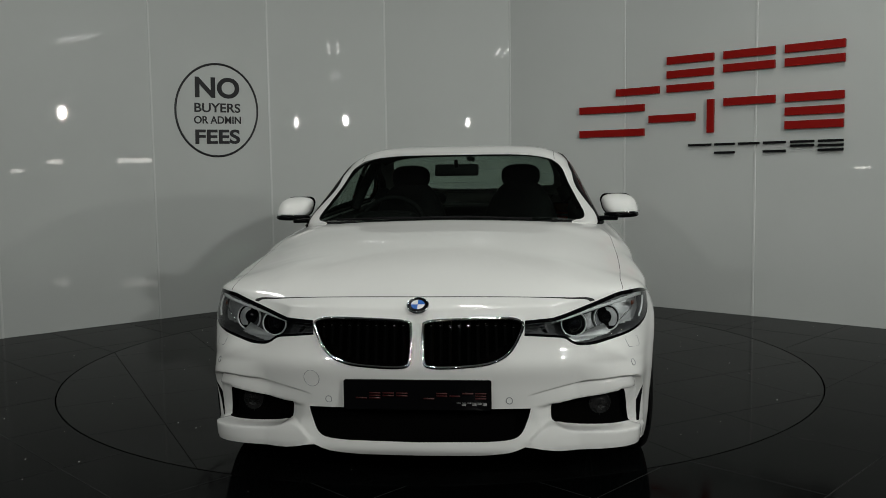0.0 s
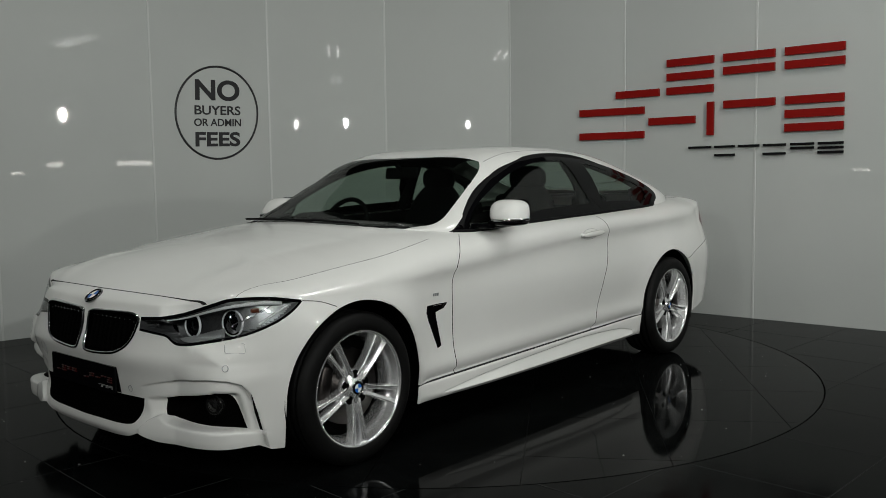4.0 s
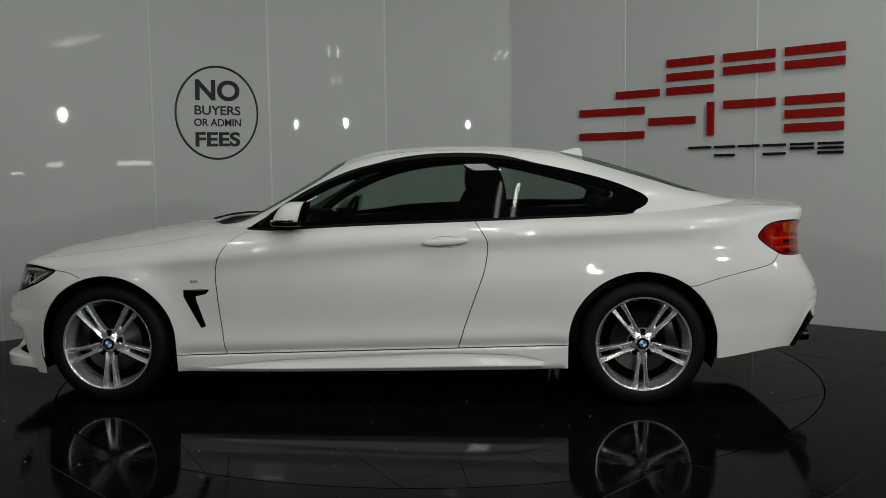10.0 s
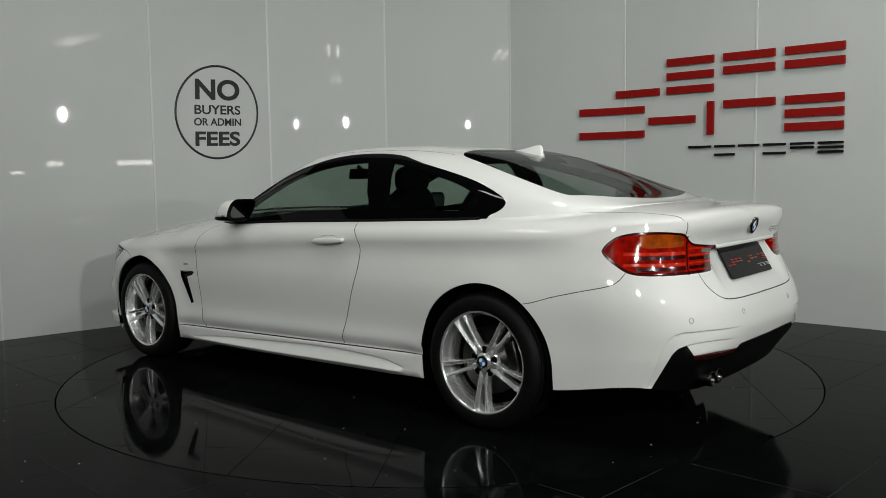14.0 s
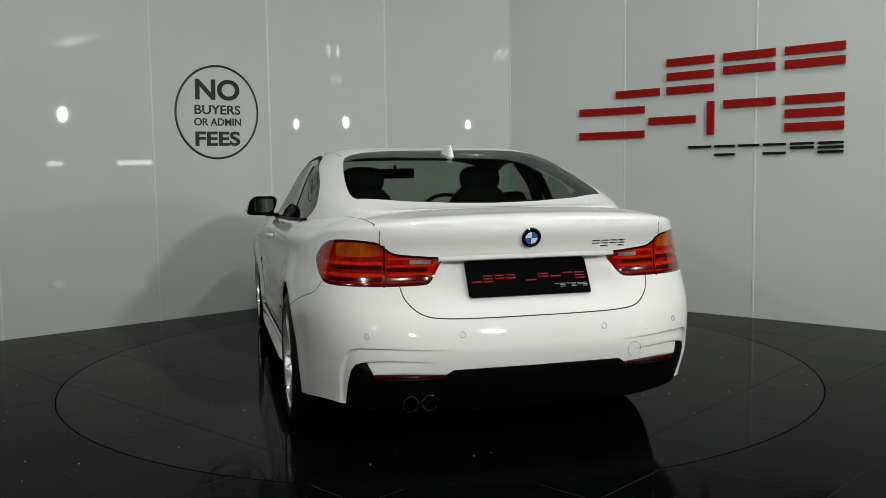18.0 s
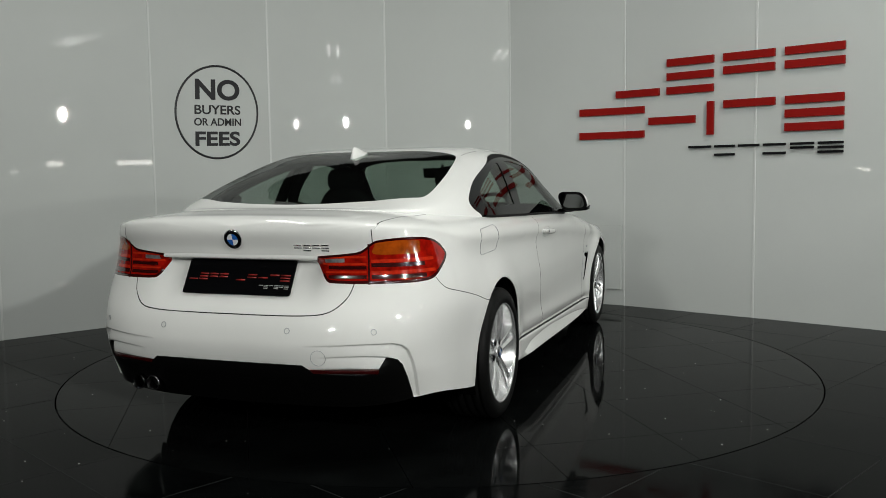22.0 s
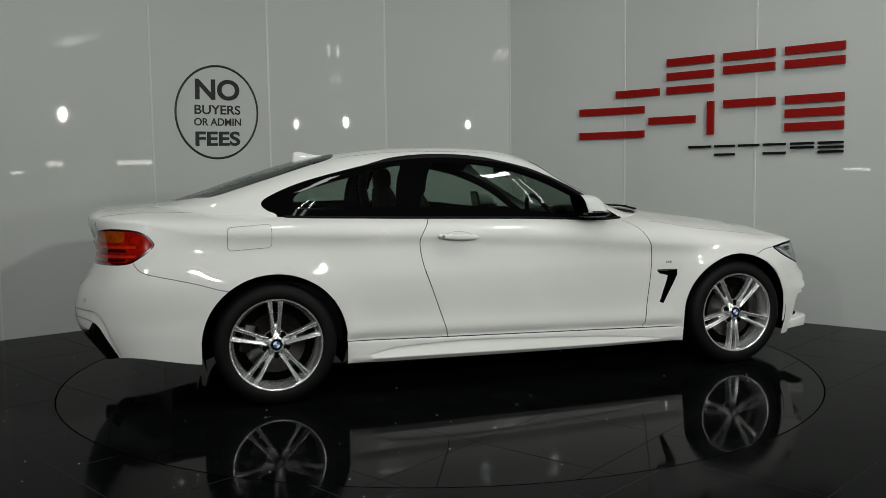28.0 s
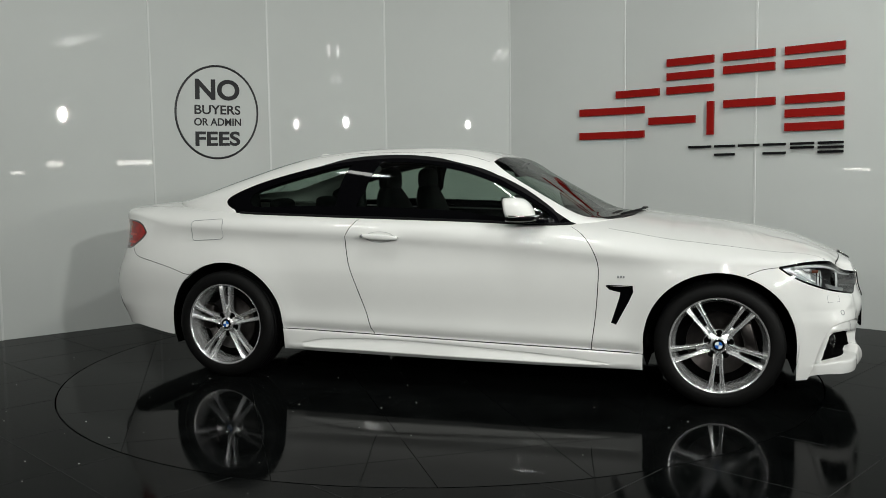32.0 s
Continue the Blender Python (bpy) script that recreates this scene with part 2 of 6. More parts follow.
# ---- signs on the wall ----
def on_wall(px_seam, u, z, out=0.0):
    """A place on the wall: panel index, metres along it from its first joint, height, metres off the face."""
    a, e, n, w = panel_frame(px_seam)
    p = a + e * u + n * out
    return Vector((p.x, p.y, z))
# ---- the car: its skin is a wall round the plan outline, a dome over it, and a cabin on top ----
from mathutils.geometry import delaunay_2d_cdt

W0, NOSE, TAIL = 0.905, 2.19, -2.43
XF, NF, XR, NR = 1.35, 3.5, -1.45, 3.9


def plan_outline():
    """Left half of the plan: nose centre, round the corner, down the side, to the tail centre."""
    pts = []
    for k in range(241):
        a = math.pi / 2 * k / 240
        pts.append((XF + (NOSE - XF) * math.cos(a) ** (2 / NF), W0 * math.sin(a) ** (2 / NF)))
    for k in range(1, 240):
        x = XF + (XR - XF) * k / 240
        pts.append((x, W0))
    for k in range(241):
        a = math.pi / 2 * k / 240
        pts.append((XR + (TAIL - XR) * math.sin(a) ** (2 / NR), W0 * math.cos(a) ** (2 / NR)))
    return np.array(pts)


_raw = plan_outline()
_len = np.concatenate([[0], np.cumsum(np.hypot(*np.diff(_raw, axis=0).T))])
S_END = _len[-1]
_s = np.linspace(0, S_END, 1201)
_ox, _oy = np.interp(_s, _len, _raw[:, 0]), np.interp(_s, _len, _raw[:, 1])
_k = np.ones(15) / 15


def _soft(v, lo, hi):
    return np.convolve(np.concatenate([lo, v, hi]), _k, "valid")


_ox = _soft(_ox, _ox[7:0:-1], _ox[-2:-9:-1])
_oy = _soft(_oy, -_oy[7:0:-1], -_oy[-2:-9:-1])
_tx, _ty = np.gradient(_ox), np.gradient(_oy)
_tl = np.hypot(_tx, _ty)
_nx, _ny = _ty / _tl, -_tx / _tl
_nx[0], _ny[0], _nx[-1], _ny[-1] = 1, 0, -1, 0
S_FRONT = float(np.interp(-XF, -_ox, _s))
S_REAR = float(np.interp(-XR, -_ox, _s))


def s_x(x):
    return float(np.interp(-x, -_ox, _s))


def s_yf(y):
    return float(np.interp(y, _oy[:400], _s[:400]))


def s_yr(y):
    return float(np.interp(y, _oy[800:][::-1], _s[800:][::-1]))


def bump(v, c, w):
    return np.exp(-((v - c) / w) ** 2)


def inset_side(x, z):
    base = curve([(0.1, 0.06), (0.2, 0.048), (0.3, 0.04), (0.45, 0.028), (0.58, 0.008), (0.66, 0.0), (0.74, 0.004), (0.82, 0.016), (0.9, 0.026), (1.0, 0.05)], z)
    base = base + np.clip((-1.35 - x) / 0.6, 0, 1) ** 1.5 * curve([(0.4, 0.0), (0.6, 0.012), (0.8, 0.036), (1.0, 0.06)], z)
    base = base + np.clip((x - 0.95) / 0.6, 0, 1) * curve([(0.45, 0.0), (0.6, 0.012), (0.72, 0.034), (0.9, 0.06)], z)
    front_arch = np.hypot(x - 1.405, z - 0.325)
    rear_arch = np.hypot(x + 1.405, z - 0.325)
    base = base - 0.020 * bump(front_arch, 0.36, 0.07) - 0.014 * bump(rear_arch, 0.36, 0.10)
    # the flank falls in below the shoulder crease
    drop = np.maximum(crease_line(x) - z, 0)
    base = base + 0.030 * (1 - np.exp(-drop / 0.040)) * np.exp(-((drop / 0.30) ** 2)) * np.clip((1.25 - x) / 0.3, 0, 1) * np.clip((x + 2.0) / 0.4, 0, 1)
    between = 1 / (1 + np.exp(-(x + 1.02) / 0.02)) / (1 + np.exp((x - 1.0) / 0.02))
    foot = sill_top(x)
    tuck = np.clip((foot + 0.038 - z) / 0.030, 0, 1)
    door = base - 0.010 * bump(z, foot + 0.055, 0.05) + 0.020 * tuck * tuck * (3 - 2 * tuck)
    # the sill: a ledge, and a long hollow that runs out at both ends
    top, low = hollow_top(x), hollow_low(x)
    rel = np.clip((top - z) / np.maximum(top - low, 0.004), 0, 1)
    deep = np.clip((top - low) / 0.04, 0, 1)
    sill = 0.026 + deep * step(top - z, 0.0015) * (0.014 - 0.034 * rel) + np.maximum(low - z, 0) * 1.3
    side = door + (sill - door) * step(foot - z, 0.0015)
    return base + (side - base) * between * step(0.42 - z, 0.02)


def crease_line(x):
    return curve([(-2.0, 0.897), (-1.8, 0.896), (-1.3, 0.876), (-0.85, 0.859), (-0.5, 0.846), (0.25, 0.803), (0.78, 0.762), (1.0, 0.745), (1.2, 0.727), (1.5, 0.713)], x)


def sill_top(x):
    return 0.256 + (1.04 - np.asarray(x, float)) * 0.0249


def hollow_top(x):
    return curve([(-1.02, 0.205), (-0.923, 0.224), (-0.85, 0.240), (-0.749, 0.257), (-0.404, 0.268), (0.096, 0.251), (0.565, 0.226), (0.877, 0.196), (0.95, 0.188)], x)


def hollow_low(x):
    return curve([(-1.02, 0.205), (-0.923, 0.207), (0.096, 0.194), (0.877, 0.188), (0.95, 0.187)], x)


def step(v, w):
    return 1 / (1 + np.exp(-np.clip(v / w, -40, 40)))


def inset_front(y, z):
    """The nose in side view; beside the grille it is swept back at the height of the lamps."""
    sweep = curve([(0.34, 0.0), (0.40, 0.008), (0.46, 0.030), (0.54, 0.078), (0.62, 0.105), (0.75, 0.118), (0.9, 0.10)], y) * curve([(0.49, 0.0), (0.54, 0.35), (0.58, 0.8), (0.64, 1.0), (0.8, 1.05)], z)
    corner = 0.08 * curve([(0.6, 0.0), (0.75, 0.6), (0.82, 1.0), (0.92, 1.0)], y) * curve([(0.15, 1.0), (0.42, 1.0), (0.5, 0.0)], z)
    short = curve([(0.0, 0.048), (0.34, 0.052), (0.5, 0.057), (0.62, 0.062), (0.70, 0.048), (0.79, 0.0)], y) * (1 + 0.3 * bump(z, 0.58, 0.06))
    return np.maximum(sweep, short) - corner + curve([(0.1, 0.07), (0.16, 0.03), (0.2, 0.005), (0.24, 0.012), (0.3, 0.03), (0.42, 0.016), (0.5, 0.0), (0.56, 0.008), (0.64, 0.032), (0.7, 0.06), (0.76, 0.10), (0.8, 0.12)], z)


def inset_rear(y, z):
    """The tail in side view, hollowed for the plate."""
    scoop = 0.058 * step(0.846 - z, 0.004) * np.clip((z - 0.635) / 0.19, 0, 1) * step(0.385 - y, 0.022)
    return scoop + curve([(0.1, 0.25), (0.2, 0.17), (0.3, 0.09), (0.42, 0.012), (0.5, 0.0), (0.57, 0.012), (0.62, 0.03), (0.7, 0.075), (0.8, 0.115), (0.88, 0.115), (0.96, 0.085), (1.0, 0.09)], z)


GROOVES = [
    # line (round the outline, height), depth, how fast it runs out below, fade in and out along the line
    ([(0.400, 0.392), (0.455, 0.405), (0.526, 0.419), (0.644, 0.438), (0.779, 0.447), (0.850, 0.442), (0.901, 0.424), (0.929, 0.393), (0.948, 0.353), (0.965, 0.308), (0.990, 0.228), (1.012, 0.163), (1.018, 0.138)], 0.034, 0.05, 0.30, 0.02),
    ([(5.60, 0.515), (5.50, 0.519), (5.348, 0.525), (5.226, 0.523), (5.186, 0.513), (5.158, 0.492), (5.131, 0.442), (5.105, 0.370), (5.078, 0.294), (5.070, 0.26)], 0.020, 0.035, 0.55, 0.02),
    ([(5.24, 0.468), (5.30, 0.474), (5.348, 0.477), (5.43, 0.476), (5.54, 0.470)], 0.020, 0.03, 0.02, 0.75),
]
BLADE_TOP = [(0.410, 0.234), (0.455, 0.268), (0.502, 0.285), (0.552, 0.268), (0.616, 0.259), (0.729, 0.256), (0.855, 0.254), (0.972, 0.234), (1.000, 0.228)]


def to_line(s, z, line):
    """Signed distance to a line (positive on its right hand) and the share of its length at the foot point."""
    s, z = np.broadcast_arrays(np.asarray(s, float), np.asarray(z, float))
    p = np.array(line, float)
    seg = np.hypot(*np.diff(p, axis=0).T)
    run = np.concatenate([[0], np.cumsum(seg)])
    best, sign, share = np.full(s.shape, 9.0), np.ones(s.shape), np.zeros(s.shape)
    for k in range(len(p) - 1):
        d = (p[k + 1] - p[k]) / seg[k]
        u = np.clip((s - p[k, 0]) * d[0] + (z - p[k, 1]) * d[1], 0, seg[k])
        qs, qz = s - p[k, 0] - d[0] * u, z - p[k, 1] - d[1] * u
        dist = np.hypot(qs, qz)
        near = dist < best
        best = np.where(near, dist, best)
        sign = np.where(near, np.where(d[1] * qs - d[0] * qz >= 0, 1, -1), sign)
        share = np.where(near, (run[k] + u) / run[-1], share)
    return best * sign, share


def bumper_relief(s, z):
    """Steps that frame the fog intakes and the ends of the rear bumper, the blades under the intakes, and the lip between them."""
    s, z = np.broadcast_arrays(np.asarray(s, float), np.asarray(z, float))
    out = np.zeros(s.shape)
    for line, depth, run_out, f0, f1 in GROOVES:
        d, u = to_line(s, z, line)
        if line[0][0] > line[-1][0]:
            d = -d
        fade = np.clip(u / f0, 0, 1) * np.clip((1 - u) / f1, 0, 1)
        out = out + depth * fade * step(d - 0.002, 0.0011) * np.exp(-np.maximum(d, 0) / run_out)
    # the pocket's inner wall, running in towards the dark opening
    pocket = np.clip((s - 0.430 - (0.348 - z) * 0.35) / 0.09, 0, 1) * step(0.893 + (0.37 - z) * 0.32 - s, 0.004) * step(0.340 + (s - 0.435) * 0.14 - 0.16 * np.clip(s - 0.80, 0, 1) - z, 0.0014)
    top = curve(BLADE_TOP, s)
    out = out + 0.045 * pocket * step(z - top, 0.0014)
    # the blade: proud at its top edge, running back towards its foot
    on = step(s - 0.40, 0.004) * step(0.994 - s, 0.004)
    out = out - 0.015 * on * step(top - z, 0.0014) * np.clip(1 - (top - z) / 0.16, 0.2, 1)
    return out


def wall_at(s, z):
    s, z = np.asarray(s, float), np.asarray(z, float)
    x, y = np.interp(s, _s, _ox), np.interp(s, _s, _oy)
    nx, ny = np.interp(s, _s, _nx), np.interp(s, _s, _ny)
    f, r, d = np.clip(nx, 0, 1) ** 2, np.clip(-nx, 0, 1) ** 2, ny**2
    tot = f + r + d
    ins = (f * inset_front(y, z) + r * inset_rear(y, z) + d * inset_side(x, z)) / tot
    ins = ins + bumper_relief(s, z)
    return x - nx * ins, y - ny * ins, z


def z_top(s):
    """Height at which the wall hands over to the dome."""
    return curve([(0, 0.70), (0.55, 0.701), (0.70, 0.707), (0.774, 0.718), (0.863, 0.739), (0.953, 0.744), (s_x(1.80), 0.737), (s_x(1.66), 0.716), (s_x(1.5), 0.713), (s_x(1.2), 0.727), (s_x(1.0), 0.745), (s_x(0.78), 0.762), (s_x(0.25), 0.803), (s_x(-0.5), 0.846), (s_x(-0.85), 0.859), (s_x(-1.3), 0.876),
                  (s_x(-1.8), 0.896), (s_yr(0.84), 0.955), (s_yr(0.6), 0.975), (S_END, 0.985)], s)


def z_low(s):
    return curve([(0, 0.173), (0.205, 0.175), (0.334, 0.188), (0.400, 0.210), (0.454, 0.200), (0.526, 0.190), (0.660, 0.190), (0.900, 0.188), (0.985, 0.178), (1.005, 0.160), (1.090, 0.154), (s_x(1.7), 0.17), (s_x(1.03), 0.17), (s_x(-1.03), 0.185), (s_x(-1.7), 0.235),
                  (s_x(-1.8), 0.242), (s_x(-2.15), 0.285), (s_yr(0.7), 0.26), (s_yr(0.5), 0.24), (S_END, 0.23)], s)


_rim_x, _rim_y, _rim_z = wall_at(_s, z_top(_s))


def rim_half(x):
    return np.interp(-np.asarray(x, float), -_rim_x, _rim_y)


def rim_height(x):
    return np.interp(-np.asarray(x, float), -_rim_x, _rim_z)


def deck_line(x):
    return curve([(-2.342, 0.985), (-2.325, 1.010), (-2.28, 1.026), (-2.2, 1.030), (-2.0, 1.045), (-1.6, 1.05), (-1.2, 1.03), (-0.6, 1.0), (0.2, 0.98), (0.7, 0.972), (0.95, 0.962), (1.1, 0.945), (1.43, 0.901),
                  (1.75, 0.839), (1.92, 0.781), (2.00, 0.746), (2.05, 0.722), (2.085, 0.700)], x)


def deck_power(x):
    return curve([(-2.4, 2.8), (-2.0, 2.6), (-1.5, 2.7), (-0.8, 3.2), (0.0, 3.4), (0.6, 3.0), (1.0, 2.5), (1.4, 2.15), (1.8, 2.0), (2.2, 2.1)], x)


def deck_at(x, y):
    x, y = np.asarray(x, float), np.asarray(y, float)
    w, zs, e = np.maximum(rim_half(x), 1e-4), rim_height(x), deck_power(x)
    q = np.clip(np.abs(y) / w, 0, 1)
    hump = 0.012 * bump(np.abs(y), 0.62 - 0.12 * np.clip((x - 0.95) / 1.1, 0, 1), 0.055) * np.clip((x - 0.9) / 0.3, 0, 1) * np.clip((2.05 - x) / 0.4, 0, 1)
    return zs + np.maximum(deck_line(x) - zs, 0) * (1 - q**e) ** (1 / e) + hump * (1 - q**8)


# cabin
C_FRONT, C_REAR = 0.985, -2.03


def cabin_half(x):
    x = np.asarray(x, float)
    f = np.clip((x - 0.35) / (C_FRONT - 0.35), 0, 1)
    r = np.clip((-0.9 - x) / (-0.9 - C_REAR), 0, 1)
    return 0.800 * (1 - f**2.8) ** (1 / 2.8) * np.where(x < -0.9, (1 - r**3.2) ** (1 / 3.2), 1)


def cabin_base(x):
    return deck_at(x, cabin_half(x))


def roof_line(x):
    return curve([(-2.03, 1.044), (-1.95, 1.048), (-1.88, 1.064), (-1.755, 1.102), (-1.42, 1.213), (-1.15, 1.290), (-0.91, 1.333), (-0.57, 1.357), (-0.34, 1.359), (-0.05, 1.344), (0.2, 1.286), (0.35, 1.194), (0.5, 1.106), (0.66, 1.012), (0.74, 0.970), (0.80, 0.951), (0.9, 0.945), (0.99, 0.94)], x)


def cabin_power(x):
    return curve([(-1.95, 3.0), (-1.3, 4.2), (-0.7, 6.0), (-0.1, 5.8), (0.2, 4.4), (0.4, 3.8), (0.65, 3.2), (0.9, 2.8)], x)


def cabin_at(x, q):
    """q: 0 at the belt, 1 on the centre line."""
    x, q = np.asarray(x, float), np.asarray(q, float)
    zb, zt, e = cabin_base(x), roof_line(x), cabin_power(x)
    zt = np.maximum(zt, zb + 0.001)
    a = np.clip(q, 0, 1) * math.pi / 2
    f = np.sin(a) ** (2 / e)
    y = (cabin_half(x) - 0.40 * (zt - zb) * f) * np.cos(a) ** (2 / e)
    return x, np.maximum(y, 0) * (q < 0.99999), zb + (zt - zb) * f


_q = np.linspace(0, 1, 161)


def q_z(x, z):
    return float(np.interp(z, cabin_at(np.full(161, x), _q)[2], _q))


def q_y(x, y):
    return float(np.interp(-y, -cabin_at(np.full(161, x), _q)[1], _q))


def inside(poly, pts):
    poly = np.asarray(poly)
    x, y = pts[:, 0], pts[:, 1]
    res = np.zeros(len(pts), bool)
    for (x0, y0), (x1, y1) in zip(poly, np.roll(poly, -1, 0)):
        if y0 != y1:
            res ^= ((y0 > y) != (y1 > y)) & (x < (x1 - x0) * (y - y0) / (y1 - y0) + x0)
    return res


def refine(line, step, closed=False):
    out = []
    n = len(line)
    for i in range(n if closed else n - 1):
        a, b = np.array(line[i]), np.array(line[(i + 1) % n])
        m = max(1, int(np.ceil(np.hypot(*(b - a)) / step)))
        out += [tuple(a + (b - a) * k / m) for k in range(m)]
    if not closed:
        out.append(tuple(line[-1]))
    return out


def smooth_line(line, n=8, closed=False):
    """Catmull-Rom through the points."""
    p = [np.array(q, float) for q in line]
    m = len(p)
    out = []
    for i in range(m if closed else m - 1):
        g = (lambda k: p[k % m]) if closed else (lambda k: p[min(max(k, 0), m - 1)])
        a, b, c, d = g(i - 1), g(i), g(i + 1), g(i + 2)
        for k in range(n):
            t = k / n
            out.append(tuple(0.5 * (2 * b + (c - a) * t + (2 * a - 5 * b + 4 * c - d) * t * t + (3 * b - a - 3 * c + d) * t**3)))
    if not closed:
        out.append(tuple(p[-1]))
    return out


def band(line, width=0.0048):
    """The thin closed polygon round a line: a shut gap."""
    p = np.array(line)
    t = np.gradient(p, axis=0)
    t /= np.maximum(np.hypot(t[:, 0], t[:, 1])[:, None], 1e-9)
    n = np.stack([-t[:, 1], t[:, 0]], 1) * width / 2
    return [tuple(q) for q in np.concatenate([p + n, (p - n)[::-1]])]


def partition(grid, edge, regions, lift, rest):
    """Meshes a parameter plane: grid points, the sheet's own edge, and regions (name, polygon), first match wins. lift maps it to space.
    Returns verts, triangles and the region of each triangle; '' regions are left out."""
    pts = [tuple(p) for p in grid]
    loops = [edge] + [r[1] for r in regions]
    keep = np.ones(len(pts), bool)
    arr = np.array(pts)
    for loop in loops:
        lp = np.array(loop)
        for i0 in range(0, len(lp)):
            dd = np.abs(arr[:, 0] - lp[i0, 0]) + np.abs(arr[:, 1] - lp[i0, 1])
            keep &= dd > 0.004
    pts = [p for p, k in zip(pts, keep) if k]
    edges = []
    for loop in loops:
        o = len(pts)
        pts += [tuple(q) for q in loop]
        edges += [(o + i, o + (i + 1) % len(loop)) for i in range(len(loop))]
    vo, eo, fo, *_ = delaunay_2d_cdt([Vector(p) for p in pts], edges, [], 0, 1e-6)
    uv = np.array([(v.x, v.y) for v in vo])
    tri = np.array([list(f) for f in fo])
    a, b, c = uv[tri[:, 0]], uv[tri[:, 1]], uv[tri[:, 2]]
    back = (b[:, 0] - a[:, 0]) * (c[:, 1] - a[:, 1]) - (b[:, 1] - a[:, 1]) * (c[:, 0] - a[:, 0]) < 0
    tri[back] = tri[back][:, ::-1]
    cen = uv[tri].mean(1)
    name = np.full(len(tri), "", dtype=object)
    todo = inside(edge, cen)
    for n, poly, *_ in regions:
        hit = todo & inside(poly, cen)
        name[hit] = n
        todo &= ~hit
    name[todo] = rest
    x, y, z = lift(uv[:, 0], uv[:, 1])
    return np.stack([x, y, z], 1), tri, name


# --- the wall's features, in metres round the outline and height ---
def sx(*pairs):
    return [(s_x(x), z) for x, z in pairs]


def arch(cx, r=0.372, rz=0.362):
    c = s_x(cx)
    pts = [(c - r * 1.005, 0.05)]
    for k in range(41):
        a = math.pi - math.pi * k / 40
        pts.append((c + r * math.cos(a), 0.325 + rz * math.sin(a)))
    return pts + [(c + r * 1.005, 0.05)]


def z_low_line(s0, s1, off=0.0):
    return [(s, float(z_low(s)) + off) for s in np.arange(s0, s1, 0.03)] + [(s1, float(z_low(s1)) + off)]


head_top = [(s_yf(0.395), 0.652), (0.51, 0.659), (0.595, 0.670), (0.70, 0.692), (0.774, 0.709), (0.863, 0.730), (0.933, 0.735), (1.012, 0.734), (1.09, 0.726), (1.168, 0.713)]
head_low = [(1.168, 0.713), (1.121, 0.680), (1.05, 0.645), (0.96, 0.615), (0.88, 0.597), (0.78, 0.582), (0.69, 0.571), (0.625, 0.568), (0.59, 0.576), (0.556, 0.594), (0.516, 0.600), (s_yf(0.392), 0.610)]
head_poly = smooth_line(head_top, 6)[:-1] + smooth_line(head_low, 6)
kidney_poly = smooth_line([(s_yf(0.022), 0.635), (s_yf(0.035), 0.655), (s_yf(0.10), 0.662), (s_yf(0.30), 0.668), (s_yf(0.37), 0.660), (s_yf(0.385), 0.635), (s_yf(0.34), 0.555), (s_yf(0.27), 0.516), (s_yf(0.17), 0.502),
                           (s_yf(0.05), 0.500), (s_yf(0.024), 0.53)], 5, True)
front_plate = [(s_yf(0.0), 0.346), (s_yf(0.262), 0.346), (s_yf(0.262), 0.453), (0.0, 0.453)]
intake_poly = [(0.000, 0.225)] + smooth_line([(0.250, 0.228), (0.335, 0.235), (0.376, 0.254), (0.402, 0.297), (0.415, 0.343)], 4) + [(s_yf(0.262), 0.343), (0.000, 0.343)]
fog_poly = smooth_line([(0.508, 0.348), (0.567, 0.362), (0.650, 0.375), (0.749, 0.386), (0.830, 0.387), (0.868, 0.373), (0.891, 0.338), (0.911, 0.288), (0.927, 0.246)], 4)[:-1] + smooth_line(
    [(0.927, 0.246), (0.845, 0.260), (0.729, 0.264), (0.616, 0.267), (0.555, 0.275), (0.508, 0.292), (0.508, 0.348)], 4)[:-1]
fog_slit = [(0.936, 0.388), (0.943, 0.372), (0.965, 0.306), (0.986, 0.236), (0.979, 0.236), (0.957, 0.306)]
tail_poly = smooth_line([(4.858, 0.856), (4.872, 0.878), (4.902, 0.904), (4.938, 0.921), (4.985, 0.930), (5.045, 0.935), (5.14, 0.936), (5.226, 0.932), (5.291, 0.924), (5.33, 0.900), (5.365, 0.882), (5.421, 0.874), (5.585, 0.862), (5.592, 0.852), (5.550, 0.790), (5.526, 0.764), (5.49, 0.757),
                         (5.389, 0.755), (5.20, 0.755), (5.06, 0.757), (4.985, 0.767), (4.930, 0.795), (4.880, 0.830)], 5, True)


def strip(line, width):
    return band(refine(line, 0.02), width)


head_trim = strip(smooth_line(head_top, 6), 0.013)
head_low_trim = strip(smooth_line(head_low, 6), 0.009)
amber_poly = smooth_line([(5.050, 0.872), (5.036, 0.900), (5.045, 0.922), (5.15, 0.926), (5.27, 0.922), (5.288, 0.905), (5.292, 0.874), (5.17, 0.870)], 5, True)
tail_split = strip([(5.318, 0.915), (5.318, 0.750)], 0.010)
tail_rim = smooth_line([(4.862, 0.856), (4.875, 0.876), (4.904, 0.900), (4.940, 0.917), (4.986, 0.926), (5.045, 0.931), (5.14, 0.932), (5.226, 0.928), (5.288, 0.920), (5.326, 0.897), (5.363, 0.879), (5.421, 0.871), (5.580, 0.859)], 5)
tail_foot = smooth_line([(5.546, 0.792), (5.522, 0.768), (5.49, 0.762), (5.389, 0.760), (5.20, 0.760), (5.06, 0.762), (4.988, 0.771), (4.934, 0.798), (4.884, 0.832), (4.863, 0.855)], 5)
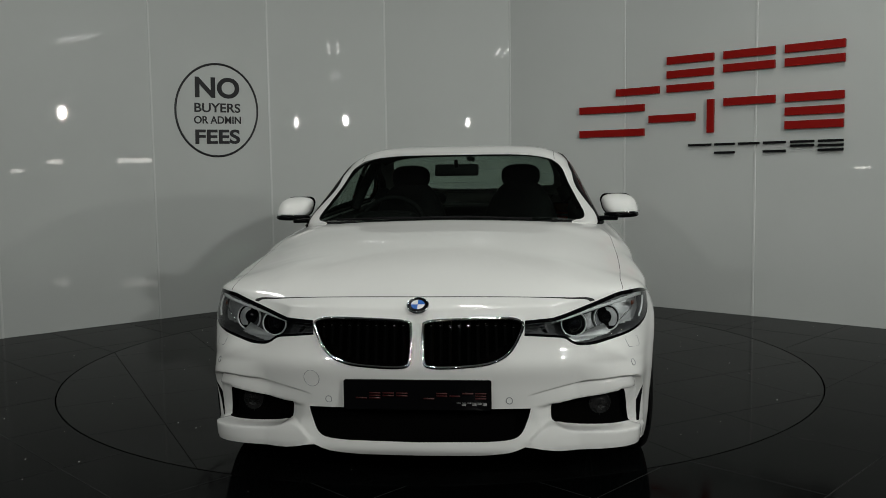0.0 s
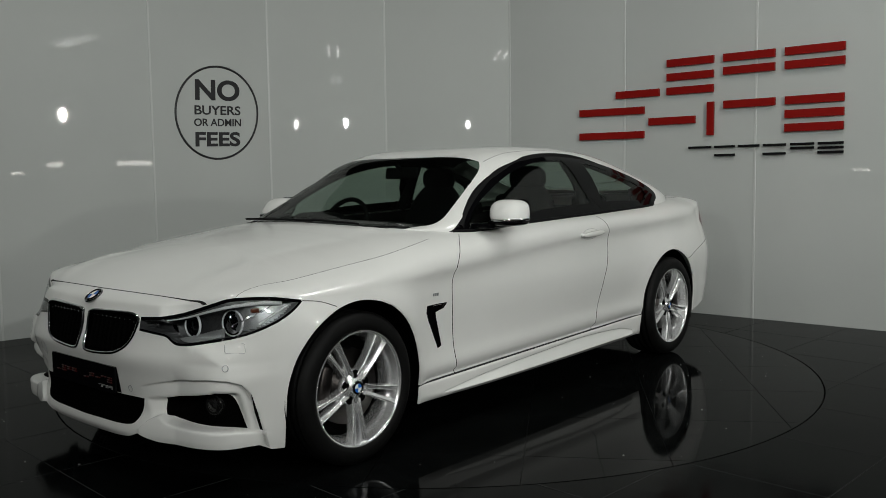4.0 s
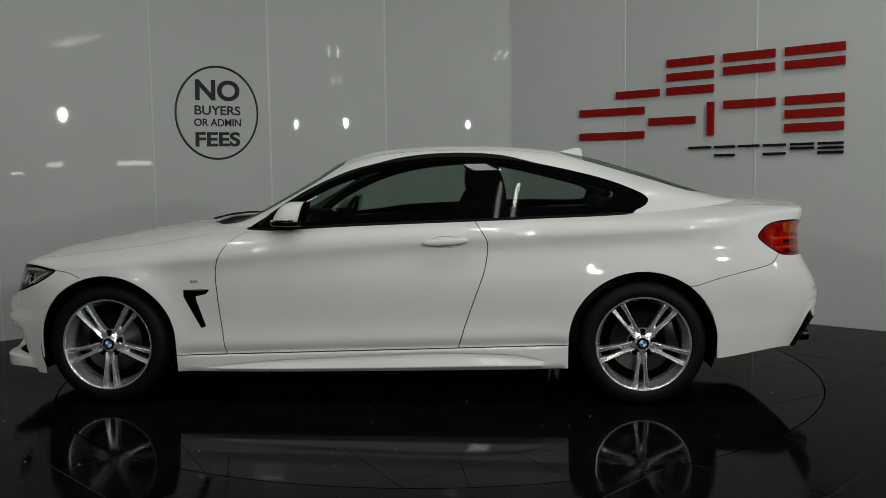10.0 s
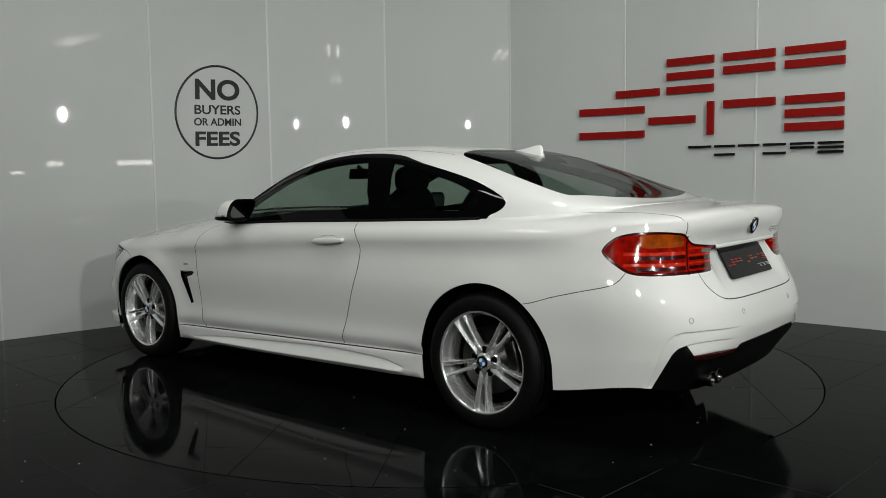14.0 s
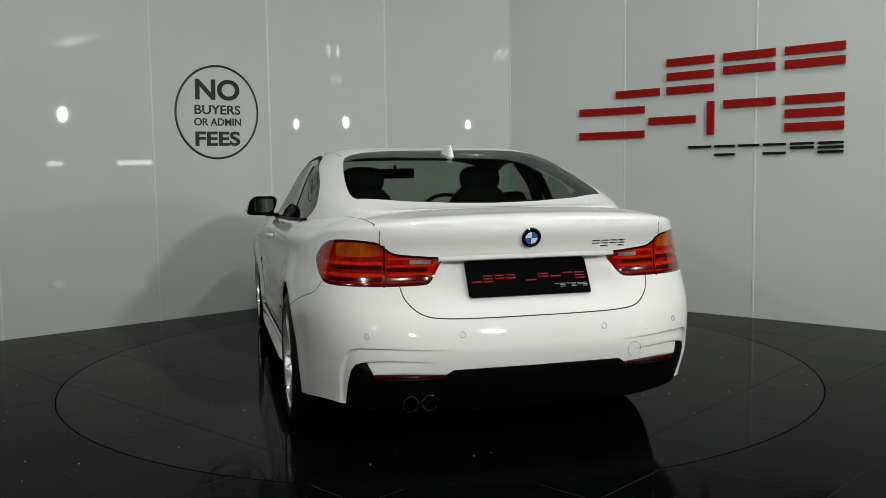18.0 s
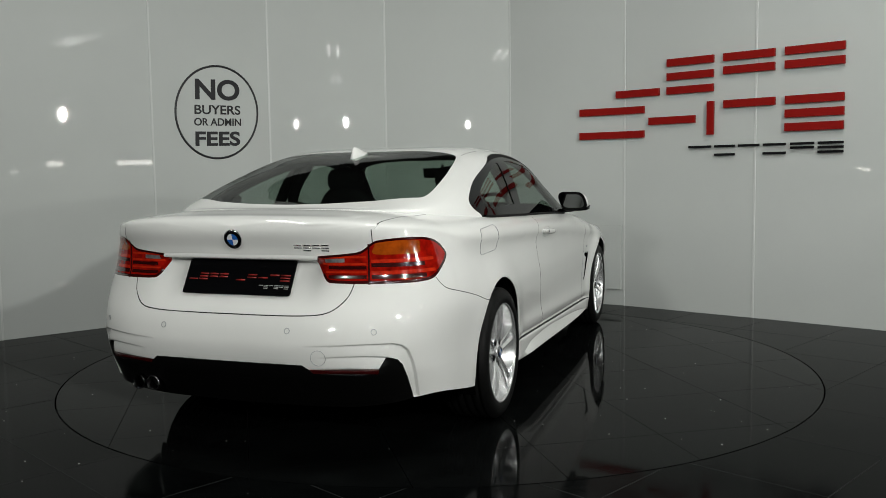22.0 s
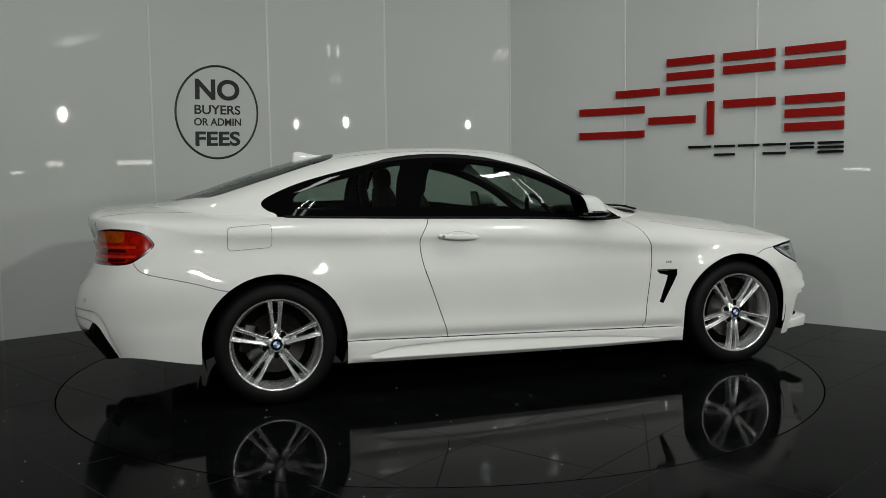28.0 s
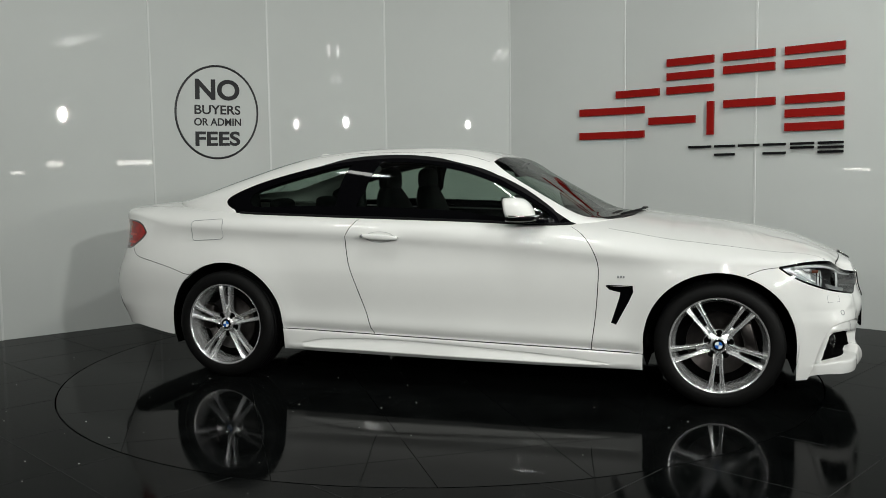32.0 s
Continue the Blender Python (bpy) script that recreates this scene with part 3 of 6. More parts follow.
tail_low = strip(tail_foot, 0.012)
tail_top = strip(tail_rim, 0.010)
tail_bars = [strip([(4.96, z), (5.305, z - 0.002)], 0.013) for z in (0.846, 0.800)] + [strip([(5.33, z), (5.57 - 0.62 * (0.86 - z), z)], 0.008) for z in (0.861, 0.833, 0.800)]
tail_shade = [strip([(5.02, z), (5.305, z)], 0.016) for z in (0.828, 0.781)] + [strip([(5.33, z), (5.52, z)], 0.014) for z in (0.818, 0.781)]
tail_clear = strip([(5.44, 0.848), (5.535, 0.846)], 0.016)
bumper_gap_front = band(refine(smooth_line([(1.172, 0.713), (1.25, 0.702), (1.32, 0.676)], 6), 0.02), 0.0034)
rear_seam = [(4.47, 0.610), (4.535, 0.620), (4.64, 0.652), (4.768, 0.683), (4.897, 0.712), (4.941, 0.734), (4.972, 0.768)]
bumper_gap_rear = band(refine(smooth_line(rear_seam, 8), 0.02), 0.0034)
sill_line = band(refine(sx((1.04, 0.256), (-1.045, 0.308)), 0.04), 0.0030)
door_front = smooth_line(sx((0.655, 0.905), (0.72, 0.868), (0.775, 0.80), (0.806, 0.71), (0.804, 0.586), (0.79, 0.43), (0.768, 0.264)), 8)
door_rear = smooth_line(sx((-0.548, 0.955), (-0.60, 0.88), (-0.618, 0.823), (-0.60, 0.70), (-0.555, 0.572), (-0.50, 0.42), (-0.460, 0.295)), 8)
door_poly = door_front + door_rear[::-1]
fin_poly = sx((0.983, 0.602), (0.845, 0.604), (0.865, 0.585), (0.920, 0.572), (0.915, 0.545), (0.872, 0.412), (0.898, 0.402), (0.968, 0.536), (0.985, 0.575))
diffuser_poly = [(5.070, 0.20), (5.102, 0.288), (5.149, 0.374), (5.180, 0.432), (5.206, 0.457), (5.235, 0.466), (5.253, 0.465), (5.286, 0.420), (5.576, 0.418), (5.604, 0.436), (S_END, 0.436), (S_END, 0.10)]
reflector_poly = [(5.288, 0.400), (5.284, 0.421), (5.574, 0.419), (5.560, 0.402)]
rear_plate = [(s_yr(0.258), 0.700), (S_END, 0.700), (S_END, 0.842), (s_yr(0.258), 0.842)]
boot_low = smooth_line([(s_yr(0.560), 0.758), (s_yr(0.53), 0.70), (s_yr(0.46), 0.648), (s_yr(0.36), 0.632), (s_yr(0.15), 0.628), (S_END, 0.628)], 6)
boot_wall = boot_low + [(S_END, 1.05), (s_yr(0.60), 1.05), (s_yr(0.60), 0.92), (s_yr(0.50), 0.885), (s_yr(0.40), 0.84), (s_yr(0.45), 0.75)]
panel_line = band(refine(boot_low, 0.02), 0.0045)
ledge = [(s_yr(0.345), 0.842), (s_yr(0.345), 0.866), (S_END, 0.866), (S_END, 0.842)]

wall_edge = refine(z_low_line(0.0, S_END), 0.04) + refine([(S_END, float(z_low(S_END)) + 0.015), (S_END, float(z_top(S_END)) - 0.012)], 0.014) + [(float(s), float(z_top(s))) for s in np.linspace(S_END, 0, 260)]
wall_edge += refine([(0.0, float(z_top(0)) - 0.012), (0.0, float(z_low(0)) + 0.012)], 0.012)
wall_grid = [(s, z) for s in np.concatenate([np.arange(0.006, 1.2, 0.012), np.arange(1.21, S_END - 1.2, 0.025), np.arange(S_END - 1.2, S_END - 0.006, 0.014)]) for z in np.concatenate([np.arange(0.17, 0.52, 0.0085), np.arange(0.53, 0.99, 0.018)]) if (z > 0.52 or s < 1.2 or s > S_END - 1.2 or int(round(z / 0.0085)) % 2 == 0) and float(z_low(s)) + 0.008 < z < float(z_top(s)) - 0.008]


def follow(line, offs):
    """Grid points beside a line, so that steps run cleanly along it."""
    p = np.array(refine(smooth_line(line, 4), 0.012))
    t = np.gradient(p, axis=0)
    t /= np.hypot(t[:, 0], t[:, 1])[:, None]
    n = np.stack([t[:, 1], -t[:, 0]], 1)
    return np.concatenate([p + n * o for o in offs])


_lines = [(g[0], (-0.004, -0.001, 0.001, 0.003, 0.005, 0.009)) for g in GROOVES[:1]] + [(g[0][::-1] if k == 0 else g[0], (-0.004, -0.001, 0.001, 0.003, 0.005, 0.009)) for k, g in enumerate(GROOVES[1:])] + [(BLADE_TOP, (-0.008, -0.004, -0.0015, 0.0015, 0.004, 0.008))]
_lines.append(([(s_x(x), float(sill_top(x))) for x in np.linspace(1.0, -1.02, 14)], (-0.010, -0.005, -0.0025, 0.0025, 0.005, 0.010)))
_lines.append(([(s_x(x), float(hollow_top(x))) for x in np.linspace(0.86, -0.90, 22)], (-0.007, -0.0035, -0.0012, 0.0012, 0.0035, 0.007)))
_lines.append(([(s_x(x), float(hollow_low(x))) for x in np.linspace(0.80, -0.88, 14)], (-0.006, -0.002, 0.002, 0.006)))
_grid = np.array(wall_grid)
for _line, _offs in _lines:
    _grid = _grid[np.abs(to_line(_grid[:, 0], _grid[:, 1], smooth_line(_line, 4))[0]) > 0.0095]
for _line, _offs in _lines:
    _add = follow(_line, _offs)
    _ok = (_add[:, 1] > z_low(_add[:, 0]) + 0.006) & (_add[:, 1] < 0.6)
    for _g in [q for q, _ in _lines if q is not _line]:
        _ok &= np.abs(to_line(_add[:, 0], _add[:, 1], _g)[0]) > 0.006
    _grid = np.concatenate([_grid, _add[_ok]])
wall_grid = _grid.tolist()
wall_regions = [("", arch(1.405)), ("", arch(-1.405, 0.378, 0.365)), ("sill_gap", sill_line), ("head_trim", head_trim), ("head_trim", head_low_trim), ("headlamp", head_poly), ("grille", kidney_poly), ("plate_front", front_plate), ("intake", intake_poly), ("fog", fog_poly),
                ("fog_slit", fog_slit), ("tail_dark", tail_split), ("tail_dark", tail_low), ("tail_dark", tail_top), ("tail_clear", tail_clear), *[("tail_bar", b) for b in tail_bars], *[("tail_dark", b) for b in tail_shade], ("tail_amber", amber_poly), ("tail", tail_poly), ("bumper_gap", bumper_gap_front), ("bumper_gap", bumper_gap_rear), ("fin", fin_poly), ("door_gap", band(refine(door_front, 0.02))), ("door_gap", band(refine(door_rear, 0.02))),
                ("reflector", reflector_poly), ("diffuser", diffuser_poly), ("plate_rear", rear_plate), ("ledge", ledge), ("boot_gap", panel_line), ("boot_gap", band([(5.298, 0.916), (5.300, 0.94), (5.302, 0.955), (5.303, 0.97), (5.303, 0.985)])), ("boot", refine(boot_wall, 0.02, True)),
                ("door", refine([p for p in door_poly], 0.03, True)),
                ("bumper_front", [(0, 0.05), (s_x(1.40), 0.05), (s_x(1.40), 0.5), (1.32, 0.676), (1.25, 0.702), (1.172, 0.713), (1.05, 0.74), (0.93, 0.752), (s_yf(0.60), 0.706), (s_yf(0.3), 0.72), (0, 0.72)]),
                ("bumper_rear", [(S_END, 0.05), (s_x(-1.40), 0.05), (s_x(-1.40), 0.5), *rear_seam, (s_yr(0.60), 0.76), (s_yr(0.56), 0.75)] + boot_low[1:]),
                ("sill", sx((1.4, 0.05), (1.4, 0.25), (1.04, 0.256), (-1.045, 0.308), (-1.4, 0.31), (-1.4, 0.05)))]

# --- the dome, in plan ---
TAU = [0.0, 0.1, 0.2, 0.3, 0.4, 0.5, 0.59, 0.67, 0.74, 0.80, 0.85, 0.895, 0.93, 0.96, 0.982]


def dome_points():
    """Points of the sheet (x, v): v runs evenly round the dome's section, from 0 on the centre line to the half-width at the rim."""
    out = []
    for s in np.linspace(0.0, S_END, 230)[1:-1]:
        rx, ry = float(np.interp(s, _s, _rim_x)), float(np.interp(s, _s, _rim_y))
        ax = min(max(rx, -1.9), 1.5)
        for t in TAU[1:]:
            out.append((ax + (rx - ax) * t, ry * t))
    return out + [(x, 0.0) for x in np.arange(-2.3, 2.12, 0.04)]


def to_sheet(poly):
    """Carries a plan polygon (x, y) on to the sheet."""
    p = np.array(poly, float)
    w, e = np.maximum(rim_half(p[:, 0]), 1e-4), deck_power(p[:, 0])
    q = np.clip(p[:, 1] / w, 0, 1)
    v = w * (1 - 2 / math.pi * np.arccos(q ** (e / 2)))
    return [(float(x), float(y if y >= ww else k)) for (x, y), ww, k in zip(p, w, v)]


def on_dome(x, v):
    x, v = np.asarray(x, float), np.asarray(v, float)
    w, zs, e = np.maximum(rim_half(x), 1e-4), rim_height(x), deck_power(x)
    a = np.clip(1 - v / w, 0, 1) * math.pi / 2
    y = w * np.cos(a) ** (2 / e)
    z = zs + np.maximum(deck_line(x) - zs, 0) * np.sin(a) ** (2 / e)
    hump = 0.012 * bump(y, 0.62 - 0.12 * np.clip((x - 0.95) / 1.1, 0, 1), 0.055) * np.clip((x - 0.9) / 0.3, 0, 1) * np.clip((2.05 - x) / 0.4, 0, 1)
    return x, np.where(v >= w, v, np.where(v < 1e-6, 0, y)), z + hump * (1 - (y / w) ** 8)


_es = np.linspace(0, S_END, 260)
_ex, _ey, _ez = wall_at(_es, z_top(_es))
dome_edge = [(float(a), float(b)) for a, b in zip(_ex, _ey)]
dome_edge[0], dome_edge[-1] = (dome_edge[0][0], 0.0), (dome_edge[-1][0], 0.0)
def rim_in(k, back):
    """A place in plan, some way behind the dome's front rim, by the length round the outline."""
    return float(np.interp(k, _s, _rim_x)) - back, float(np.interp(k, _s, _rim_y))


def rim_up(k, z):
    """The place behind the rim where the dome has risen to a height."""
    backs = np.linspace(0.0, 0.09, 91)
    x0, y0 = rim_in(k, 0.0)
    rise = deck_at(x0 - backs, np.full(91, y0))
    return rim_in(k, float(backs[min(int(np.argmax(rise >= z)) if rise.max() >= z else 90, 90)]))


hood_front = smooth_line([rim_up(k, z) for k, z in ((0.0, 0.735), (0.15, 0.735), (0.3, 0.7335), (0.42, 0.7305), (0.52, 0.727), (0.61, 0.7235), (0.69, 0.721))] + [rim_in(0.755, -0.004)], 6)
_hs = rim_in(0.900, -0.004)
hood_side = smooth_line([_hs, (1.80, 0.748), (1.6, 0.768), (1.3, 0.785), (1.0, 0.79), (0.85, 0.775)], 6)
hood_poly = hood_front[:-1] + [rim_in(0.755, -0.02), rim_in(0.82, -0.02), rim_in(0.900, -0.02)] + hood_side + [(0.80, 0.70), (0.93, 0.45), (0.975, 0.0)]
cabin_foot = [(float(x), max(float(cabin_half(x)) - 0.02, 0)) for x in np.linspace(C_FRONT - 0.012, C_REAR + 0.012, 90)]
cabin_foot = [(cabin_foot[0][0], 0.0)] + cabin_foot[1:-1] + [(cabin_foot[-1][0], 0.0)]
boot_side = smooth_line([(-1.70, 0.655), (-1.95, 0.650), (-2.15, 0.63), (-2.40, 0.60)], 6)
boot_plan = [(-1.70, 0.655)] + boot_side[1:] + [(-2.5, 0.0), (-1.70, 0.0)]


def over_shoulder(line, y_end):
    """The part of a side-view line above the wall, in plan."""
    out = []
    for q, z in refine(line, 0.006):
        x = float(np.interp(q, _s, _ox))
        zs, w, e = float(rim_height(x)), float(rim_half(x)), float(deck_power(x))
        if z > zs - 0.004:
            f = min(max((z - zs) / (float(deck_line(x)) - zs), 0.0), 0.999)
            y = w * (1 - f**e) ** (1 / e)
            if y > y_end:
                out.append((x, y + (0.004 if z <= zs + 0.001 else 0)))
    return out[::2] + out[-1:]


def cross_band(line, width=0.0048):
    """A shut gap across the shoulder, of even width along the car."""
    return [(x + width / 2, y) for x, y in line] + [(x - width / 2, y) for x, y in line[::-1]]


df_plan, dr_plan = over_shoulder(door_front, 0.775), over_shoulder(door_rear, 0.775)
dome_regions = [("", cabin_foot), ("door_gap", cross_band(df_plan)), ("door_gap", cross_band(dr_plan)),
                ("hood_gap", band(refine(hood_front, 0.02))), ("hood_gap", band(refine(hood_side, 0.03), 0.0024)), ("hood", refine(hood_poly, 0.04, True)),
                ("boot_gap", band(refine(boot_side, 0.02))), ("boot", refine(boot_plan, 0.04, True)),
                ("door", df_plan + [(df_plan[-1][0] + 0.02, 0.95), (dr_plan[-1][0], 0.95)] + dr_plan[::-1] + [(-0.3, 0.70), (0.3, 0.70)])]

# --- the cabin, by x and q ---


def side_poly(pairs):
    return [(x, q_z(x, z)) for x, z in pairs]


def low_side(xs, lift=0.0):
    return [(x, q_z(x, float(cabin_base(x)) + float(curve([(-1.5, 0.035), (-1.15, 0.022), (0.7, 0.010)], x)) + lift)) for x in xs]


dlo_top = smooth_line([(0.655, 0.925), (0.56, 0.985), (0.37, 1.098), (0.114, 1.212), (-0.139, 1.277), (-0.393, 1.300), (-0.679, 1.286), (-0.967, 1.228), (-1.224, 1.162), (-1.38, 1.102), (-1.445, 1.062), (-1.44, 1.028), (-1.39, 0.998)], 6)
dlo = side_poly(dlo_top) + [(-1.36, -0.002)] + [(x, -0.002) for x in np.linspace(-1.30, 0.68, 30)]
win_top = smooth_line([(0.50, 0.995), (0.37, 1.070), (0.114, 1.182), (-0.139, 1.246), (-0.33, 1.266)], 6)
win_front = side_poly(win_top) + [(-0.47, q_z(-0.47, 1.268)), (-0.545, q_z(-0.545, 1.10))] + low_side(np.linspace(-0.59, 0.56, 16), 0.018)
quart_top = smooth_line([(-0.66, 1.255), (-0.80, 1.235), (-0.967, 1.192), (-1.15, 1.14), (-1.26, 1.095), (-1.29, 1.05)], 5)
win_rear = side_poly(quart_top) + low_side(np.linspace(-1.26, -0.72, 9), 0.02)
ws_edge = smooth_line([(0.79, 0.60), (0.74, 0.668), (0.66, 0.690), (0.53, 0.662), (0.38, 0.625), (0.24, 0.592), (0.170, 0.54)], 6)
windscreen = [(x, q_y(x, y)) for x, y in ws_edge] + [(0.180, q_y(0.180, 0.3)), (0.185, 1.0), (0.865, 1.0), (0.855, q_y(0.855, 0.30)), (0.835, q_y(0.835, 0.45))]
rw_edge = smooth_line([(-1.02, 0.50), (-1.06, 0.545), (-1.2, 0.575), (-1.4, 0.60), (-1.6, 0.612), (-1.70, 0.600), (-1.735, 0.56)], 6)
rearscreen = [(-0.985, 1.0), (-0.99, q_y(-0.99, 0.3))] + [(x, q_y(x, y)) for x, y in rw_edge] + [(-1.83, q_y(-1.83, 0.40)), (-1.88, q_y(-1.88, 0.2)), (-1.895, 1.0)]
roof_gap = band(refine([(x, q_y(x, 0.555)) for x in np.linspace(0.15, -1.0, 24)], 0.03), 0.006)
cabin_edge = [(x, 0.0) for x in np.linspace(C_FRONT - 0.012, C_REAR + 0.012, 90)] + [(x, 1.0) for x in np.linspace(C_REAR + 0.012, C_FRONT - 0.012, 90)]
cabin_grid = [(x, q) for x in np.arange(C_REAR + 0.03, C_FRONT - 0.02, 0.024) for q in np.concatenate([np.linspace(0.01, 0.3, 14), np.linspace(0.33, 0.98, 22)])]
cabin_regions = [("side_glass", refine(win_front, 0.03, True)), ("quarter_glass", refine(win_rear, 0.03, True)), ("window_trim", refine(dlo, 0.02, True)), ("windscreen", refine(windscreen, 0.03, True)),
                 ("rear_screen", refine(rearscreen, 0.03, True)), ("roof_seam", roof_gap),
                 ("cowl", [(1.0, -0.1), (1.0, 1.1), (0.74, 1.1), (0.74, q_y(0.74, 0.655)), (0.80, q_y(0.80, 0.62)), (0.87, -0.1)])]


def body_shell():
    """All sheets of the left half, welded, with shared normals; returns verts, normals, triangles and regions of both halves."""
    sheets = [partition(wall_grid, wall_edge, wall_regions, wall_at, "wing"),
              partition([p for p in dome_points() if p[1] >= 0], dome_edge, [(n, to_sheet(p)) for n, p in dome_regions], on_dome, "wing"),
              partition(cabin_grid, cabin_edge, cabin_regions, cabin_at, "roof")]
    # the dome's rim takes the wall's own height there
    dv = sheets[1][0]
    rim = np.stack([_ex, _ey, _ez], 1)
    for i, p in enumerate(dv):
        dist = np.hypot(rim[:, 0] - p[0], rim[:, 1] - p[1])
        k = int(dist.argmin())
        if dist[k] < 2e-4:
            dv[i] = rim[k]
    V, T, N, o = [], [], [], 0
    for k, (v, t, n) in enumerate(sheets):
        V.append(v)
        T.append((t if k < 2 else t[:, ::-1]) + o)
        N.append(n)
        o += len(v)
    V, T, N = np.concatenate(V), np.concatenate(T), np.concatenate(N)
    V[np.abs(V[:, 1]) < 2e-4, 1] = 0.0
    ok = N != ""
    T, N = T[ok], N[ok]
    return V, T, N


def side_at(x, z):
    """Half-width of the body's side at a place along it and a height."""
    zs, w = float(rim_height(x)), float(rim_half(x))
    if z <= zs:
        return float(wall_at(s_x(x), z)[1])
    e, f = float(deck_power(x)), min((z - zs) / max(float(deck_line(x)) - zs, 1e-3), 0.999)
    return w * (1 - f**e) ** (1 / e)


class Skin:
    """Both halves of the car's skin as arrays, from which panels are cut."""

    def __init__(self):
        v, t, n = body_shell()
        keys, ids, verts = {}, np.zeros(len(v) * 2, int), []
        both = np.concatenate([v, v * np.array([1, -1, 1])])
        for i, p in enumerate(both):
            k = tuple(np.round(p / 1e-4).astype(int))
            if k not in keys:
                keys[k] = len(verts)
                verts.append(p)
            ids[i] = keys[k]
        self.v = np.array(verts)
        left, right = ids[t], ids[(t + len(v))[:, ::-1]]
        self.t = np.concatenate([left, right])
        self.name = np.concatenate([n, n])
        self.side = np.concatenate([np.ones(len(t), int), -np.ones(len(t), int)])
        good = (self.t[:, 0] != self.t[:, 1]) & (self.t[:, 1] != self.t[:, 2]) & (self.t[:, 0] != self.t[:, 2])
        self.t, self.name, self.side = self.t[good], self.name[good], self.side[good]
        a, b, c = (self.v[self.t[:, k]] for k in range(3))
        fn = np.cross(b - a, c - a)
        cen = (a + b + c) / 3
        fn /= np.maximum(np.linalg.norm(fn, axis=1)[:, None], 1e-12) ** 0.5
        acc = np.zeros_like(self.v)
        for k in range(3):
            np.add.at(acc, self.t[:, k], fn)
        n = acc / np.maximum(np.linalg.norm(acc, axis=1)[:, None], 1e-12)
        crisp = ((self.v[:, 2] < 0.535) & ((self.v[:, 0] > 1.80) | (self.v[:, 0] < -2.05))) | (self.v[:, 2] < 0.28)
        raw = n
        # the shoulder takes the normal of its own section curve
        x, z = self.v[:, 0], self.v[:, 2]

        def section(x, y, z):
            zs, zl, e = rim_height(x), deck_line(x), deck_power(x)
            f = np.clip((z - zs) / np.maximum(zl - zs, 1e-3), 0, 1)
            return f**e + (np.abs(y) / np.maximum(rim_half(x), 1e-3)) ** e, f

        y, h = self.v[:, 1], 1e-4
        f = section(x, y, z)[1]
        g = np.stack([section(x + 0.02, y, z)[0] - section(x - 0.02, y, z)[0], (section(x, y + h, z)[0] - section(x, y - h, z)[0]) * 200, (section(x, y, z + h)[0] - section(x, y, z - h)[0]) * 200], 1)
        g /= np.maximum(np.linalg.norm(g, axis=1)[:, None], 1e-9)
        on = np.isin(np.arange(len(self.v)), self.t[np.isin(self.name.astype(str), ["wing", "door", "door_gap", "hood_gap", "hood"])])
        zs = rim_height(x)
        q, k = np.interp(-x, -_ox, _s), np.minimum(z, zs)
        ahead, behind = np.stack(wall_at(q + 0.006, k), 1), np.stack(wall_at(q - 0.006, k), 1)
        above, below = np.stack(wall_at(q, k), 1), np.stack(wall_at(q, k - 0.012), 1)
        w = np.cross(ahead - behind, above - below)
        w *= np.sign(w[:, 1:2])
        w /= np.maximum(np.linalg.norm(w, axis=1)[:, None], 1e-12)
        w[:, 1] *= np.sign(y)
        flank = on & (x < 1.45) & (x > -1.75) & (np.abs(y) > 0.5)
        low = np.clip(1 - f / 0.10, 0, 1)
        low = (low * low * (3 - 2 * low))[:, None]
        own = g * (1 - low * 0.6) + w * low * 0.6
        own = np.where((z > zs - 0.004)[:, None], own, w)
        mix = ((flank & (z > zs + 1e-5) & (np.abs(section(x, y, z)[0] - 1) < 0.06)) | (flank & (z <= zs + 1e-5))) * np.clip((z - zs + 0.10) / 0.06, 0, 1)
        n = n * (1 - mix[:, None]) + own * mix[:, None]
        n /= np.maximum(np.linalg.norm(n, axis=1)[:, None], 1e-12)
        for _ in range(1):
            acc = n * 2.0
            for k in range(3):
                np.add.at(acc, self.t[:, k], (n[self.t[:, (k + 1) % 3]] + n[self.t[:, (k + 2) % 3]]) * 0.25)
            n = acc / np.maximum(np.linalg.norm(acc, axis=1)[:, None], 1e-12)
        self.n = np.where(crisp[:, None], raw, n)
        self.edges = {e for a, b, c in self.t.tolist() for e in ((a, b), (b, c), (c, a))}
        self.cen = cen

    def cut(self, name, mat, parent, regions, side=0, depth=0.0, flange=0.010, where=None, label="", push=None):
        """Links the triangles of some regions as one part, sunk by depth along the normals, its edge turned inwards."""
        ok = np.isin(self.name.astype(str), regions)
        if side:
            ok &= self.side == side
        if where is not None:
            ok &= where(self.cen)
        t = self.t[ok]
        if not len(t):
            return None
        used, inv = np.unique(t, return_inverse=True)
        t = inv.reshape(t.shape)
        top, nor = self.v[used], self.n[used]
        way = -nor if push is None else np.tile(np.array(push, float), (len(nor), 1))
        v = top + way * depth
        count = {}
        for a, b, c in t:
            for e in ((a, b), (b, c), (c, a)):
                count[e] = count.get(e, 0) + 1
        rim = [e for e in count if (e[1], e[0]) not in count]
        if not depth:
            rim = [e for e in rim if (int(used[e[1]]), int(used[e[0]])) not in self.edges]
        faces = [tuple(f) for f in t]
        n_all = nor
        if flange or depth:
            ring = sorted({i for e in rim for i in e})
            at = {i: len(v) + k for k, i in enumerate(ring)}
            extra = top[ring] if depth else top[ring] + way[ring] * flange
            v = np.concatenate([v, extra])
            n_all = np.concatenate([nor, nor[ring]])
            faces += [(b, a, at[a], at[b]) if not depth else (a, b, at[b], at[a])[::-1] for a, b in rim]
